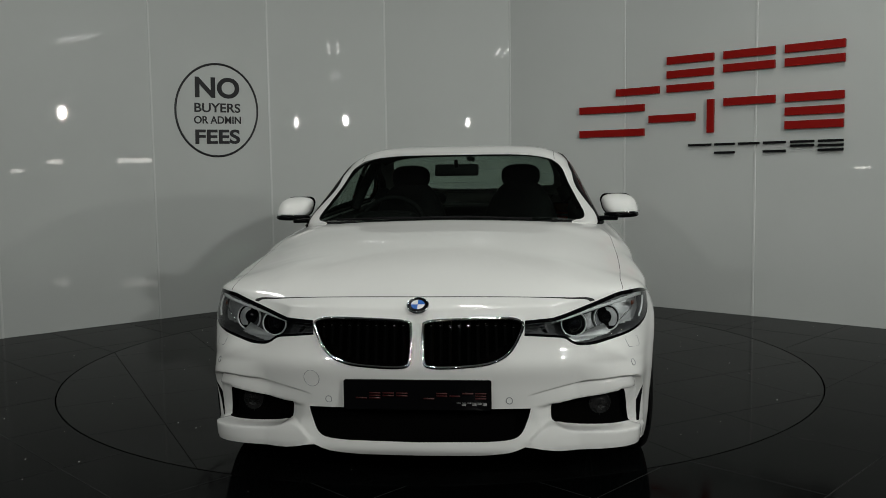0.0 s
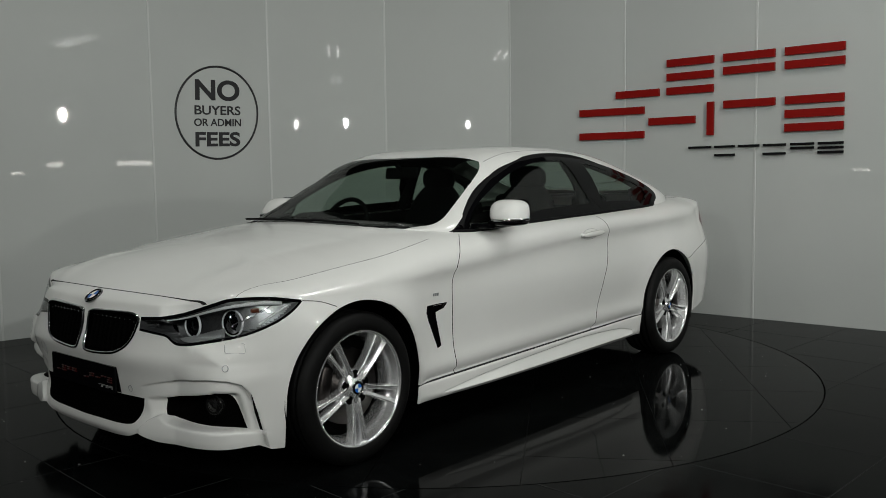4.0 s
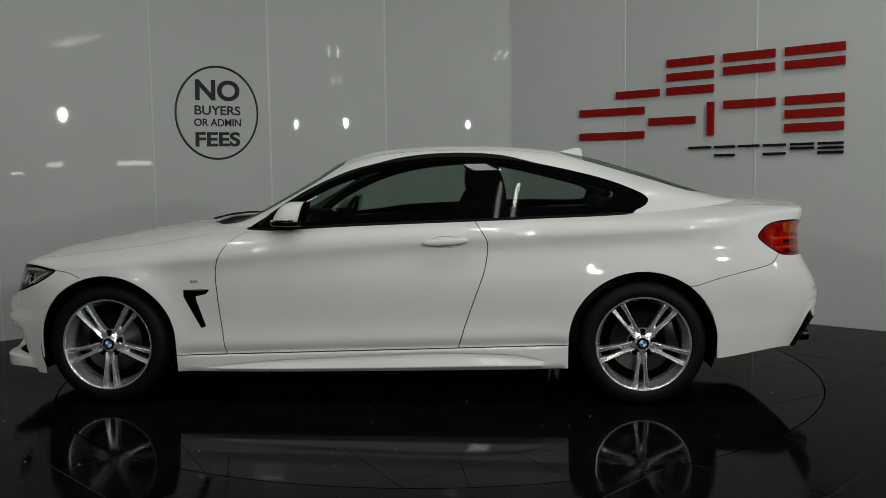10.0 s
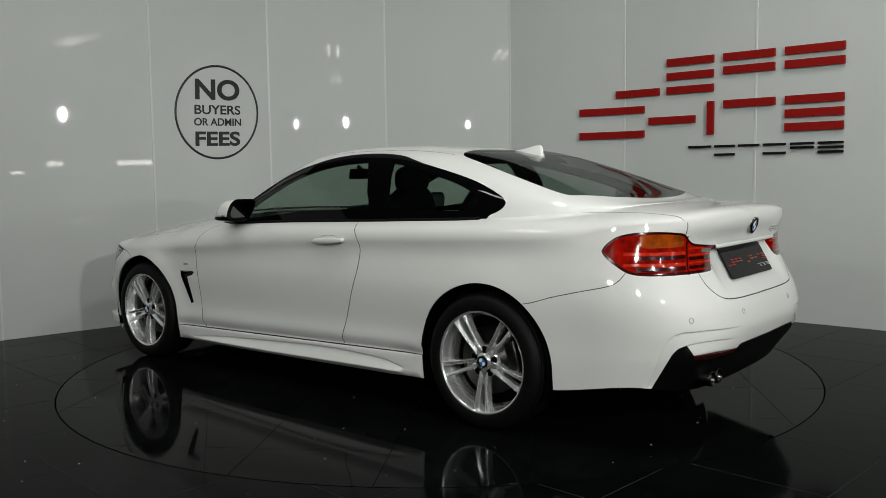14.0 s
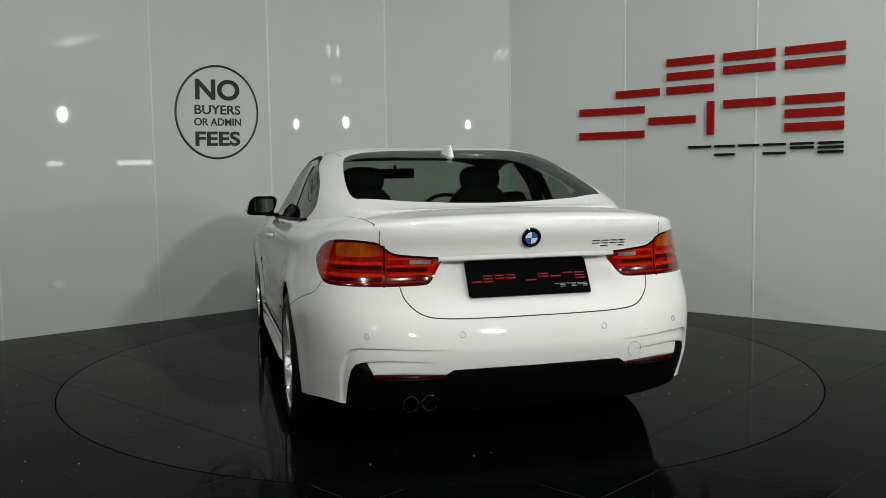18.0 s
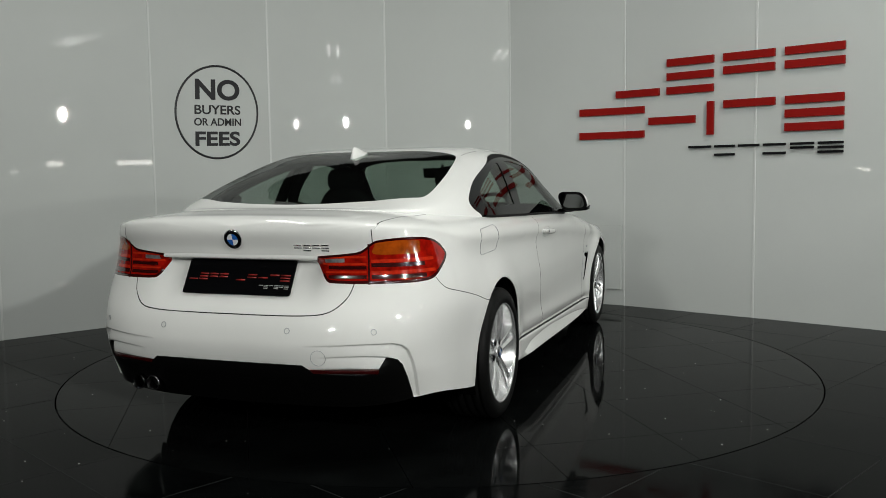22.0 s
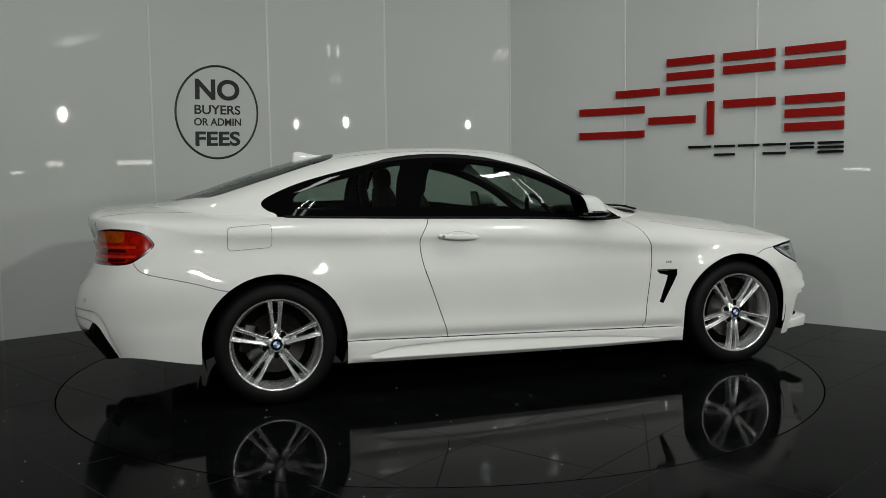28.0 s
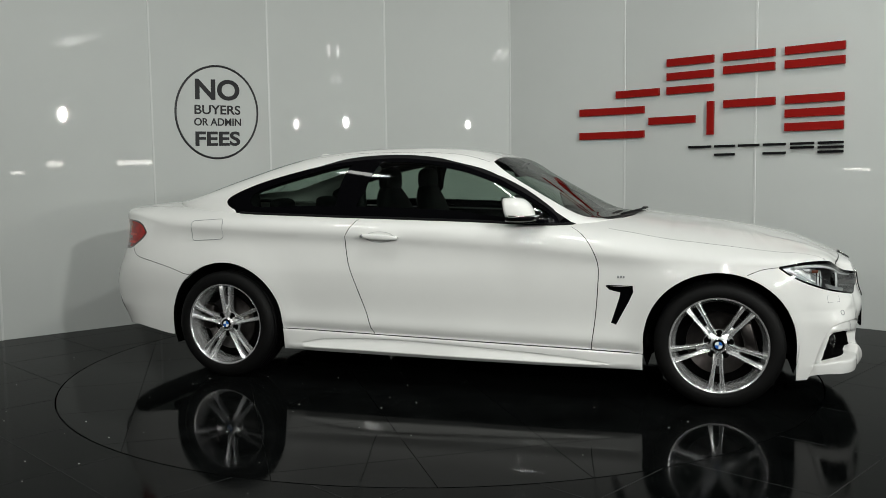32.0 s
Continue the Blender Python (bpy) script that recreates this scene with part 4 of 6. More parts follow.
        me = bpy.data.meshes.new(name)
        me.from_pydata(v.tolist(), [], faces)
        me.polygons.foreach_set("use_smooth", [True] * len(faces))
        me.normals_split_custom_set_from_vertices(n_all.tolist())
        me.materials.append(mat)
        ob = new(name, me)
        ob.parent = parent
        if label:
            tagged(ob, label)
        return ob


def build_car():
    car = tagged(new("car"), "glossy white two-door coupe on the turntable", "car")
    sk = Skin()
    sk.cut("bonnet", PAINT, car, ["hood"])
    sk.cut("bumper", PAINT, car, ["bumper_front"], label="front bumper with deep intakes")
    sk.cut("nose_panel", PAINT, car, ["wing"], where=lambda c: c[:, 0] > 1.98)
    sk.cut("bumper", PAINT, car, ["bumper_rear"], label="rear bumper")
    sk.cut("boot_lid", PAINT, car, ["boot", "ledge", "plate_rear"])
    sk.cut("cowl", BLACK_MATT, car, ["cowl"], depth=0.004)
    sk.cut("roof", PAINT, car, ["roof"])
    sk.cut("windscreen", GLASS, car, ["windscreen"], flange=0)
    sk.cut("rear_window", GLASS, car, ["rear_screen"], flange=0)
    sk.cut("shut_gap", GAP, car, ["hood_gap"], depth=0.012)
    sk.cut("shut_gap", GAP, car, ["boot_gap"], depth=0.012)
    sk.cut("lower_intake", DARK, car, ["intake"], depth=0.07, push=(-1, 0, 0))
    sk.cut("plate_recess", BLACK_MATT, car, ["plate_front"], depth=0.01)
    sk.cut("diffuser", DIFFUSER, car, ["diffuser"], depth=0.004)
    for side in (1, -1):
        sk.cut("front_wing", PAINT, car, ["wing"], side, where=lambda c: (c[:, 0] > 0) & (c[:, 0] <= 1.98))
        sk.cut("quarter_panel", PAINT, car, ["wing"], side, where=lambda c: c[:, 0] <= 0)
        door = sk.cut("door", PAINT, car, ["door"], side)
        sk.cut("sill", PAINT, car, ["sill"], side)
        sk.cut("shut_gap", GAP, car, ["door_gap"], side, depth=0.012, where=lambda c: c[:, 0] > 0.2)
        sk.cut("shut_gap", GAP, car, ["door_gap"], side, depth=0.012, where=lambda c: c[:, 0] <= 0.2)
        sk.cut("shut_gap", GAP, car, ["sill_gap"], side, depth=0.012)
        sk.cut("shut_gap", GAP, car, ["bumper_gap"], side, depth=0.012, where=lambda c: c[:, 0] > 0)
        sk.cut("shut_gap", GAP, car, ["bumper_gap"], side, depth=0.012, where=lambda c: c[:, 0] <= 0)
        sk.cut("roof_seam", GAP, car, ["roof_seam"], side, depth=0.006)
        sk.cut("door_window", GLASS, car, ["side_glass"], side, depth=0.004)
        sk.cut("quarter_window", GLASS, car, ["quarter_glass"], side, depth=0.004)
        sk.cut("window_surround", BLACK_GLOSS, car, ["window_trim"], side)
        sk.cut("wing_vent", BLACK_GLOSS, car, ["fin"], side, depth=0.012)
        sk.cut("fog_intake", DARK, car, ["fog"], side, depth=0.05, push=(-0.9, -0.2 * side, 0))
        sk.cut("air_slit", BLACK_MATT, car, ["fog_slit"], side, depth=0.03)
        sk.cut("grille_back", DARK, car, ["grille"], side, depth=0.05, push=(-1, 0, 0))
        lamp_body = sk.cut("headlamp", LAMP_HOUSE, car, ["headlamp"], side, depth=0.10, label="headlamp with two round projectors")
        sk.cut("lens", LENS, lamp_body, ["headlamp"], side, flange=0)
        sk.cut("lamp_rim", BLACK_GLOSS, lamp_body, ["head_trim"], side)
        head_details(lamp_body, side)
        tail = sk.cut("tail_lamp", TAIL_RED, car, ["tail"], side, label="red and amber tail lamp")
        sk.cut("turn_lamp", TAIL_AMBER, tail, ["tail_amber"], side)
        sk.cut("light_bar", TAIL_BRIGHT, tail, ["tail_bar"], side)
        sk.cut("lamp_rim", TAIL_DARK, tail, ["tail_dark"], side)
        sk.cut("reverse_lamp", LAMP_GREY, tail, ["tail_clear"], side)
        sk.cut("rear_reflector", TAIL_DARK, car, ["reflector"], side)
    # underside and wheel housings
    bm = bmesh.new()
    box(bm, -1.95, 1.95, -0.66, 0.66, 0.25, 0.30)
    box(bm, -0.98, 0.98, -0.84, 0.84, 0.21, 0.25)
    part("underbody", bm, BLACK_MATT, car)
    for cx in (1.405, -1.405):
        for side in (1, -1):
            bm = bmesh.new()
            rows = []
            for k in range(25):
                a = math.pi * (-0.12 + 1.24 * k / 24)
                c, s = math.cos(a), math.sin(a)
                rows.append([bm.verts.new((cx + 0.376 * c, side * y, 0.325 + 0.368 * s)) for y in (0.865, 0.52)] + [bm.verts.new((cx + 0.05 * c, side * 0.52, 0.325 + 0.05 * s))])
            for p, q in zip(rows, rows[1:]):
                for i in (0, 1):
                    bm.faces.new((p[i], p[i + 1], q[i + 1], q[i]))
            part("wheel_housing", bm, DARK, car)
    wheel_tools(car)
    nose_details(car)
    tail_details(car)
    flank_details(car)
    interior(car)
    return car


def facing(p, n, up=(0, 0, 1)):
    """A frame whose Y axis is n, at p."""
    n = Vector(n).normalized()
    x = n.cross(Vector(up)).normalized()
    z = x.cross(n)
    return Matrix.Translation(p) @ Matrix((x, n, z)).transposed().to_4x4()


def wall_point(s, z, out=0.0, side=1):
    x, y, _ = wall_at(s, z)
    nx, ny = float(np.interp(s, _s, _nx)), float(np.interp(s, _s, _ny))
    return Vector((float(x) + nx * out, side * (float(y) + ny * out), z)), Vector((nx, side * ny, 0))


def lamp_sheet(name, mat, parent, side, s0, s1, z0, z1, depth, ok):
    """A sheet inside the headlamp, set back from the lens, where ok(s, z) holds."""
    bm = bmesh.new()
    ss, zs = np.linspace(s0, s1, 30), np.linspace(z0, z1, 26)
    grid = [[bm.verts.new(wall_point(s, z, -depth(s, z), side)[0]) for z in zs] for s in ss]
    for i in range(29):
        for j in range(25):
            mid = np.array([[(ss[i] + ss[i + 1]) / 2, (zs[j] + zs[j + 1]) / 2]])
            if inside(head_poly, mid)[0] and ok(*mid[0]):
                bm.faces.new((grid[i][j], grid[i + 1][j], grid[i + 1][j + 1], grid[i][j + 1]))
    bmesh.ops.delete(bm, geom=[v for v in bm.verts if not v.link_faces], context="VERTS")
    return part(name, bm, mat, parent)


BROW = [(0.53, 0.648), (0.60, 0.656), (0.70, 0.674), (0.80, 0.693), (0.90, 0.709), (1.0, 0.716), (1.09, 0.712)]


def head_details(lamp_body, side):
    for x, y, z, r in ((1.972, 0.562, 0.628, 0.047), (1.882, 0.690, 0.636, 0.051)):
        m = facing(Vector((x, side * y, z)), Vector((1, side * (0.05 if y < 0.6 else 0.22), 0.06)))
        bm = bmesh.new()
        revolve(bm, [(r * 0.90, -0.004), (r * 0.92, 0.002), (r * 0.96, 0.004), (r, 0.002), (r * 1.01, -0.006)], 40, "Y", m)
        part("light_ring", bm, LIGHT_RING, lamp_body)
        bm = bmesh.new()
        revolve(bm, [(r * 0.90, -0.002), (r * 0.84, -0.012), (r * 0.66, -0.024), (r * 0.64, -0.012)], 36, "Y", m)
        part("bowl", bm, BLACK_GLOSS, lamp_body)
        bm = bmesh.new()
        revolve(bm, [(0.0, -0.004), (r * 0.3, -0.006), (r * 0.5, -0.012), (r * 0.64, -0.022)], 32, "Y", m)
        part("projector", bm, BLACK_GLOSS, lamp_body)
    line = smooth_line(BROW, 5)
    bm = bmesh.new()
    rows = []
    for k, (s, z) in enumerate(line):
        w = 0.0025 + 0.0075 * k / len(line)
        rows.append([bm.verts.new(wall_point(s, z + dz, -dd, side)[0]) for dz, dd in ((-w, 0.024), (-w * 0.6, 0.013), (w * 0.6, 0.011), (w, 0.016))])
    for p, q in zip(rows, rows[1:]):
        for i in range(3):
            bm.faces.new((p[i], q[i], q[i + 1], p[i + 1]))
    part("brow", bm, WHITE, lamp_body)
    brow = lambda s: float(curve(BROW, s))
    lamp_sheet("lid", LID, lamp_body, side, 0.44, 1.16, 0.60, 0.76, lambda s, z: 0.014, lambda s, z: z > brow(s) + 0.006)
    lamp_sheet("outer_reflector", SILVER, lamp_body, side, 0.90, 1.17, 0.57, 0.74, lambda s, z: 0.040 + 0.055 * min(max((1.0 - s) / 0.10, 0), 1) ** 1.5, lambda s, z: z < brow(s))
    lamp_sheet("lower_bezel", SILVER, lamp_body, side, 0.58, 0.84, 0.565, 0.64, lambda s, z: 0.05 + 0.8 * max(z - 0.585, 0), lambda s, z: z < 0.586 + (s - 0.62) * 0.15)
    # stepped bright strips of the outer reflector
    for k in range(4):
        s0 = 0.87 + 0.045 * k
        bm = bmesh.new()
        tube(bm, [wall_point(s0 + 0.10 * u, 0.632 + 0.016 * k + 0.05 * u, -0.030, side)[0] for u in (0.0, 0.25, 0.5)], 0.0016, 5)
        part("reflector_step", bm, CHROME, lamp_body)
    bm = bmesh.new()
    tube(bm, [wall_point(s, z, -0.012, side)[0] for s, z in ((0.985, 0.640), (1.03, 0.662), (1.07, 0.682), (1.11, 0.700))], 0.004, 6)
    part("light_guide", bm, WHITE, lamp_body)
    for z in (0.632, 0.643, 0.622):
        bm = bmesh.new()
        tube(bm, [wall_point(s_yf(y), z + (y - 0.40) * 0.05, -0.018, side)[0] for y in (0.405, 0.44, 0.48)], 0.0022, 5)
        part("fin", bm, CHROME, lamp_body)
    p, n = wall_point(0.975, 0.690, -0.02, side)
    bm = bmesh.new()
    box(bm, -0.016, 0.016, -0.004, 0.004, -0.008, 0.008, 0.003, facing(p, n))
    part("side_reflector", bm, DIM_AMBER, lamp_body)


def ring_on(name, parent, mat, s, z, r, side, thick=0.0016, lift=0.0005):
    bm = bmesh.new()
    tube(bm, [wall_point(s + r * math.cos(a), z + r * math.sin(a), lift, side)[0] for a in np.linspace(0, 2 * math.pi, 25)], thick, 5)
    return part(name, bm, mat, parent)


def letter_bars(parent, mat, place, u0, u1, z0, z1, pattern, depth=0.0015):
    """Plain bars in place of lettering: for each character a few flat strokes."""
    n = len(pattern)
    w = (u1 - u0) / n
    for i, k in enumerate(pattern):
        a, b = u0 + w * i + w * 0.08, u0 + w * (i + 1) - w * 0.08
        h = z1 - z0
        rows = {"3": (0.0, 0.40, 0.80), "2": (0.40, 0.80), "1": (0.40,), "b": (0.0,), "t": (0.80,)}[k]
        for q in rows:
            bm = bmesh.new()
            slab(bm, [(a, z0 + h * q), (b, z0 + h * q), (b, z0 + h * (q + 0.2)), (a, z0 + h * (q + 0.2))], place, depth)
            bmesh.ops.recalc_face_normals(bm, faces=bm.faces)
            part("print_bar", bm, mat, parent)


def nose_details(car):
    for side in (1, -1):
        bm = bmesh.new()
        pts = [wall_point(s, z, 0.003, side)[0] for s, z in kidney_poly + kidney_poly[:1]]
        tube(bm, pts, 0.0065, 8)
        frame_ring = part("grille_frame", bm, CHROME, car, "chrome surround of the kidney grille")
        for k in range(10):
            y = 0.05 + k * 0.0335
            top = 0.652 if y < 0.34 else 0.645
            low = 0.512 if y < 0.22 else 0.512 + (y - 0.22) * 0.62
            p0, p1 = wall_point(s_yf(y), low, 0, side)[0], wall_point(s_yf(y), top, 0, side)[0]
            bm = bmesh.new()
            vs = []
            for p in (p0, p0.lerp(p1, 0.5) + Vector((0.004, 0, 0)), p1):
                vs.append([bm.verts.new(p + Vector((dx, dy, 0))) for dx, dy in ((-0.045, -0.006), (-0.010, -0.0055), (-0.006, 0), (-0.010, 0.0055), (-0.045, 0.006))])
            for a, b in zip(vs, vs[1:]):
                for i in range(4):
                    bm.faces.new((a[i], a[i + 1], b[i + 1], b[i]))
            bmesh.ops.recalc_face_normals(bm, faces=bm.faces)
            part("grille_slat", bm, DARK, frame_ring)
            bm = bmesh.new()
            q = wall_point(s_yf(y), top - 0.012, -0.005, side)[0]
            box(bm, q.x - 0.004, q.x + 0.002, q.y - 0.004, q.y + 0.004, q.z - 0.004, q.z + 0.004, 0.001)
            part("slat_tip", bm, CHROME, frame_ring)
        ring_on("sensor", car, LAMP_GREY, s_yf(0.333), 0.374, 0.012, side)
        ring_on("sensor", car, LAMP_GREY, 0.843, 0.490, 0.011, side)
        bm = bmesh.new()
        c, zc = 0.882, 0.559
        tube(bm, [wall_point(c + u, zc + v - u * 0.05, -0.0002, side)[0] for u, v in round_poly(0.080, 0.036, 0.008) + round_poly(0.080, 0.036, 0.008)[:1]], 0.0012, 4)
        part("washer_cover", bm, LAMP_GREY, car)
        # fog lamp deep in its intake
        p, n = wall_point(0.770, 0.330, -0.045, side)
        bm = bmesh.new()
        revolve(bm, [(0.0, 0.012), (0.020, 0.010), (0.034, 0.002), (0.038, 0.006), (0.042, 0.0), (0.042, -0.02)], 32, "Y", facing(p, Vector((1, side * 0.2, 0))))
        part("fog_lamp", bm, FOG_GLASS, car)
    ring_on("tow_cover", car, LAMP_GREY, s_yf(0.395), 0.452, 0.031, -1, 0.0012)
    x = 2.072
    zc = float(deck_at(x, 0.0))
    slope = (float(deck_at(x + 0.012, 0.0)) - float(deck_at(x - 0.012, 0.0))) / 0.024
    n = Vector((-slope, 0, 1)).normalized()
    roundel(car, facing(Vector((x, 0, zc)) + n * 0.004, n, (1, 0, 0)), 0.040)
    # dealer plate
    x0 = float(wall_at(0.0, 0.41)[0]) + 0.012
    plate = new("number_plate")
    plate.parent = car
    tagged(plate, "black dealer plate with red and grey print")
    tilt = lambda u, v, w: Vector((x0 + w - abs(u) * 0.02, u, v))
    bm = bmesh.new()
    slab(bm, round_poly(0.530, 0.108, 0.008, 4, 0.0, 0.400), tilt, 0.008)
    part("plate_board", bm, PLATE, plate, smooth=False)
    letter_bars(plate, PLATE_DIM, lambda u, v, w: Vector((x0 + 0.0085 + w - abs(u) * 0.02, u, v)), -0.225, -0.03, 0.386, 0.409, "b322", 0.001)
    letter_bars(plate, PLATE_DIM, lambda u, v, w: Vector((x0 + 0.0085 + w - abs(u) * 0.02, u, v)), 0.02, 0.25, 0.386, 0.409, "b21t3", 0.001)
    letter_bars(plate, PLATE_GREY, lambda u, v, w: Vector((x0 + 0.0085 + w - abs(u) * 0.02, u, v)), 0.14, 0.25, 0.363, 0.374, "t3t323", 0.001)


def tail_details(car):
    # rear dealer plate
    pt = wall_at(S_END, 0.835)
    pb = wall_at(S_END, 0.700)
    lean = (float(pt[0]) - float(pb[0])) / 0.135
    place0 = lambda u, v, w: Vector((float(pb[0]) - 0.006 + (v - 0.70) * lean - w, -u, v))
    plate = new("number_plate")
    plate.parent = car
    tagged(plate, "black dealer plate with red and grey print")
    bm = bmesh.new()
    slab(bm, round_poly(0.520, 0.138, 0.008, 4, 0.0, 0.771), place0, 0.007)
    bmesh.ops.recalc_face_normals(bm, faces=bm.faces)
    part("plate_board", bm, PLATE, plate, smooth=False)
    bm = bmesh.new()
    rows = []
    for y in np.linspace(-0.375, 0.375, 31):
        xo = float(wall_at(s_yr(abs(y)), 0.866)[0])
        fade = min(1.0, (0.385 - abs(y)) / 0.04)
        rows.append([bm.verts.new(q) for q in ((xo + 0.004, y, 0.872), (xo - 0.003, y, 0.860), (xo - 0.004, y, 0.852), (xo + 0.002, y, 0.8475), (xo + 0.070 * fade, y, 0.8465))])
    for a, b in zip(rows, rows[1:]):
        for i in range(4):
            bm.faces.new((a[i], a[i + 1], b[i + 1], b[i]))
    bmesh.ops.recalc_face_normals(bm, faces=bm.faces)
    part("boot_ledge", bm, PAINT, car)
    top = lambda u, v, w: place0(u, v, w + 0.0075)
    letter_bars(plate, PLATE_RED, top, -0.245, -0.05, 0.757, 0.784, "b322")
    letter_bars(plate, PLATE_RED, top, -0.015, 0.25, 0.757, 0.784, "b21t3")
    letter_bars(plate, PLATE_GREY, top, 0.105, 0.25, 0.728, 0.742, "t3t323")
    # round badge and model bars
    zc = 0.932
    p, n = wall_point(S_END, zc, 0.006)
    roundel(car, facing(p, Vector((-1, 0, -0.32))), 0.041)
    letter_bars(car, CHROME, lambda u, v, w: wall_point(s_yr(u), v, 0.0005 + w, -1)[0], 0.275, 0.445, 0.884, 0.912, "2323", 0.004)
    for y, side in ((0.675, 1), (0.31, 1), (0.285, -1), (0.64, -1)):
        ring_on("sensor", car, LAMP_GREY, s_yr(y), 0.572, 0.011, side)
    ring_on("tow_cover", car, LAMP_GREY, s_yr(0.42), 0.468, 0.031, -1, 0.0012)
    for y in (0.505, 0.428):
        bm = bmesh.new()
        revolve(bm, [(0.026, -0.02), (0.0290, 0.018), (0.0318, 0.020), (0.0330, 0.014), (0.0330, -0.22), (0.026, -0.22)], 36, "Y", facing(Vector((-2.335, y, 0.298)), Vector((-1, 0, 0))))
        tip = part("exhaust_tip", bm, DARK_METAL, car, "chrome exhaust tip")
        bm = bmesh.new()
        revolve(bm, [(0.0, -0.06), (0.031, -0.06)], 24, "Y", facing(Vector((-2.335, y, 0.298)), Vector((-1, 0, 0))))
        part("pipe_inside", bm, DARK, tip)
    # roof aerial
    bm = bmesh.new()
    prev = None
    for x, h, w in ((-1.000, 0.002, 0.004), (-1.04, 0.012, 0.016), (-1.09, 0.032, 0.022), (-1.135, 0.052, 0.018), (-1.165, 0.058, 0.014), (-1.178, 0.050, 0.012), (-1.185, -0.01, 0.012)):
        zr = float(roof_line(x))
        ring = [bm.verts.new((x, yy, zz)) for yy, zz in ((-w * 1.5, zr - 0.012), (-w, zr + h * 0.35), (-w * 0.25, zr + h * 0.95), (0, zr + h), (w * 0.25, zr + h * 0.95), (w, zr + h * 0.35), (w * 1.5, zr - 0.012))]
        if prev:
            for i in range(6):
                bm.faces.new((prev[i], prev[i + 1], ring[i + 1], ring[i]))
        prev = ring
    bmesh.ops.recalc_face_normals(bm, faces=bm.faces)
    part("aerial", bm, PAINT, car, "white fin aerial on the roof")


def shell_ball(bm, c, rx, ry, rz, p=2.6, nu=20, nv=28, cut_back=None):
    """A rounded box: a superellipsoid."""
    rows = []
    f = lambda t, e: math.copysign(abs(t) ** (2 / e), t)
    for i in range(nu + 1):
        a = math.pi * (i / nu - 0.5)
        row = []
        for j in range(nv):
            b = 2 * math.pi * j / nv
            v = Vector((c[0] + rx * f(math.cos(a), p) * f(math.cos(b), p), c[1] + ry * f(math.cos(a), p) * f(math.sin(b), p), c[2] + rz * f(math.sin(a), p)))
            if cut_back is not None:
                v.x = max(v.x, cut_back)
            row.append(bm.verts.new(v))
        rows.append(row)
    for a, b in zip(rows, rows[1:]):
        for j in range(nv):
            k = (j + 1) % nv
            bm.faces.new((a[j], a[k], b[k], b[j]))
    bmesh.ops.remove_doubles(bm, verts=bm.verts, dist=1e-5)
    return bm


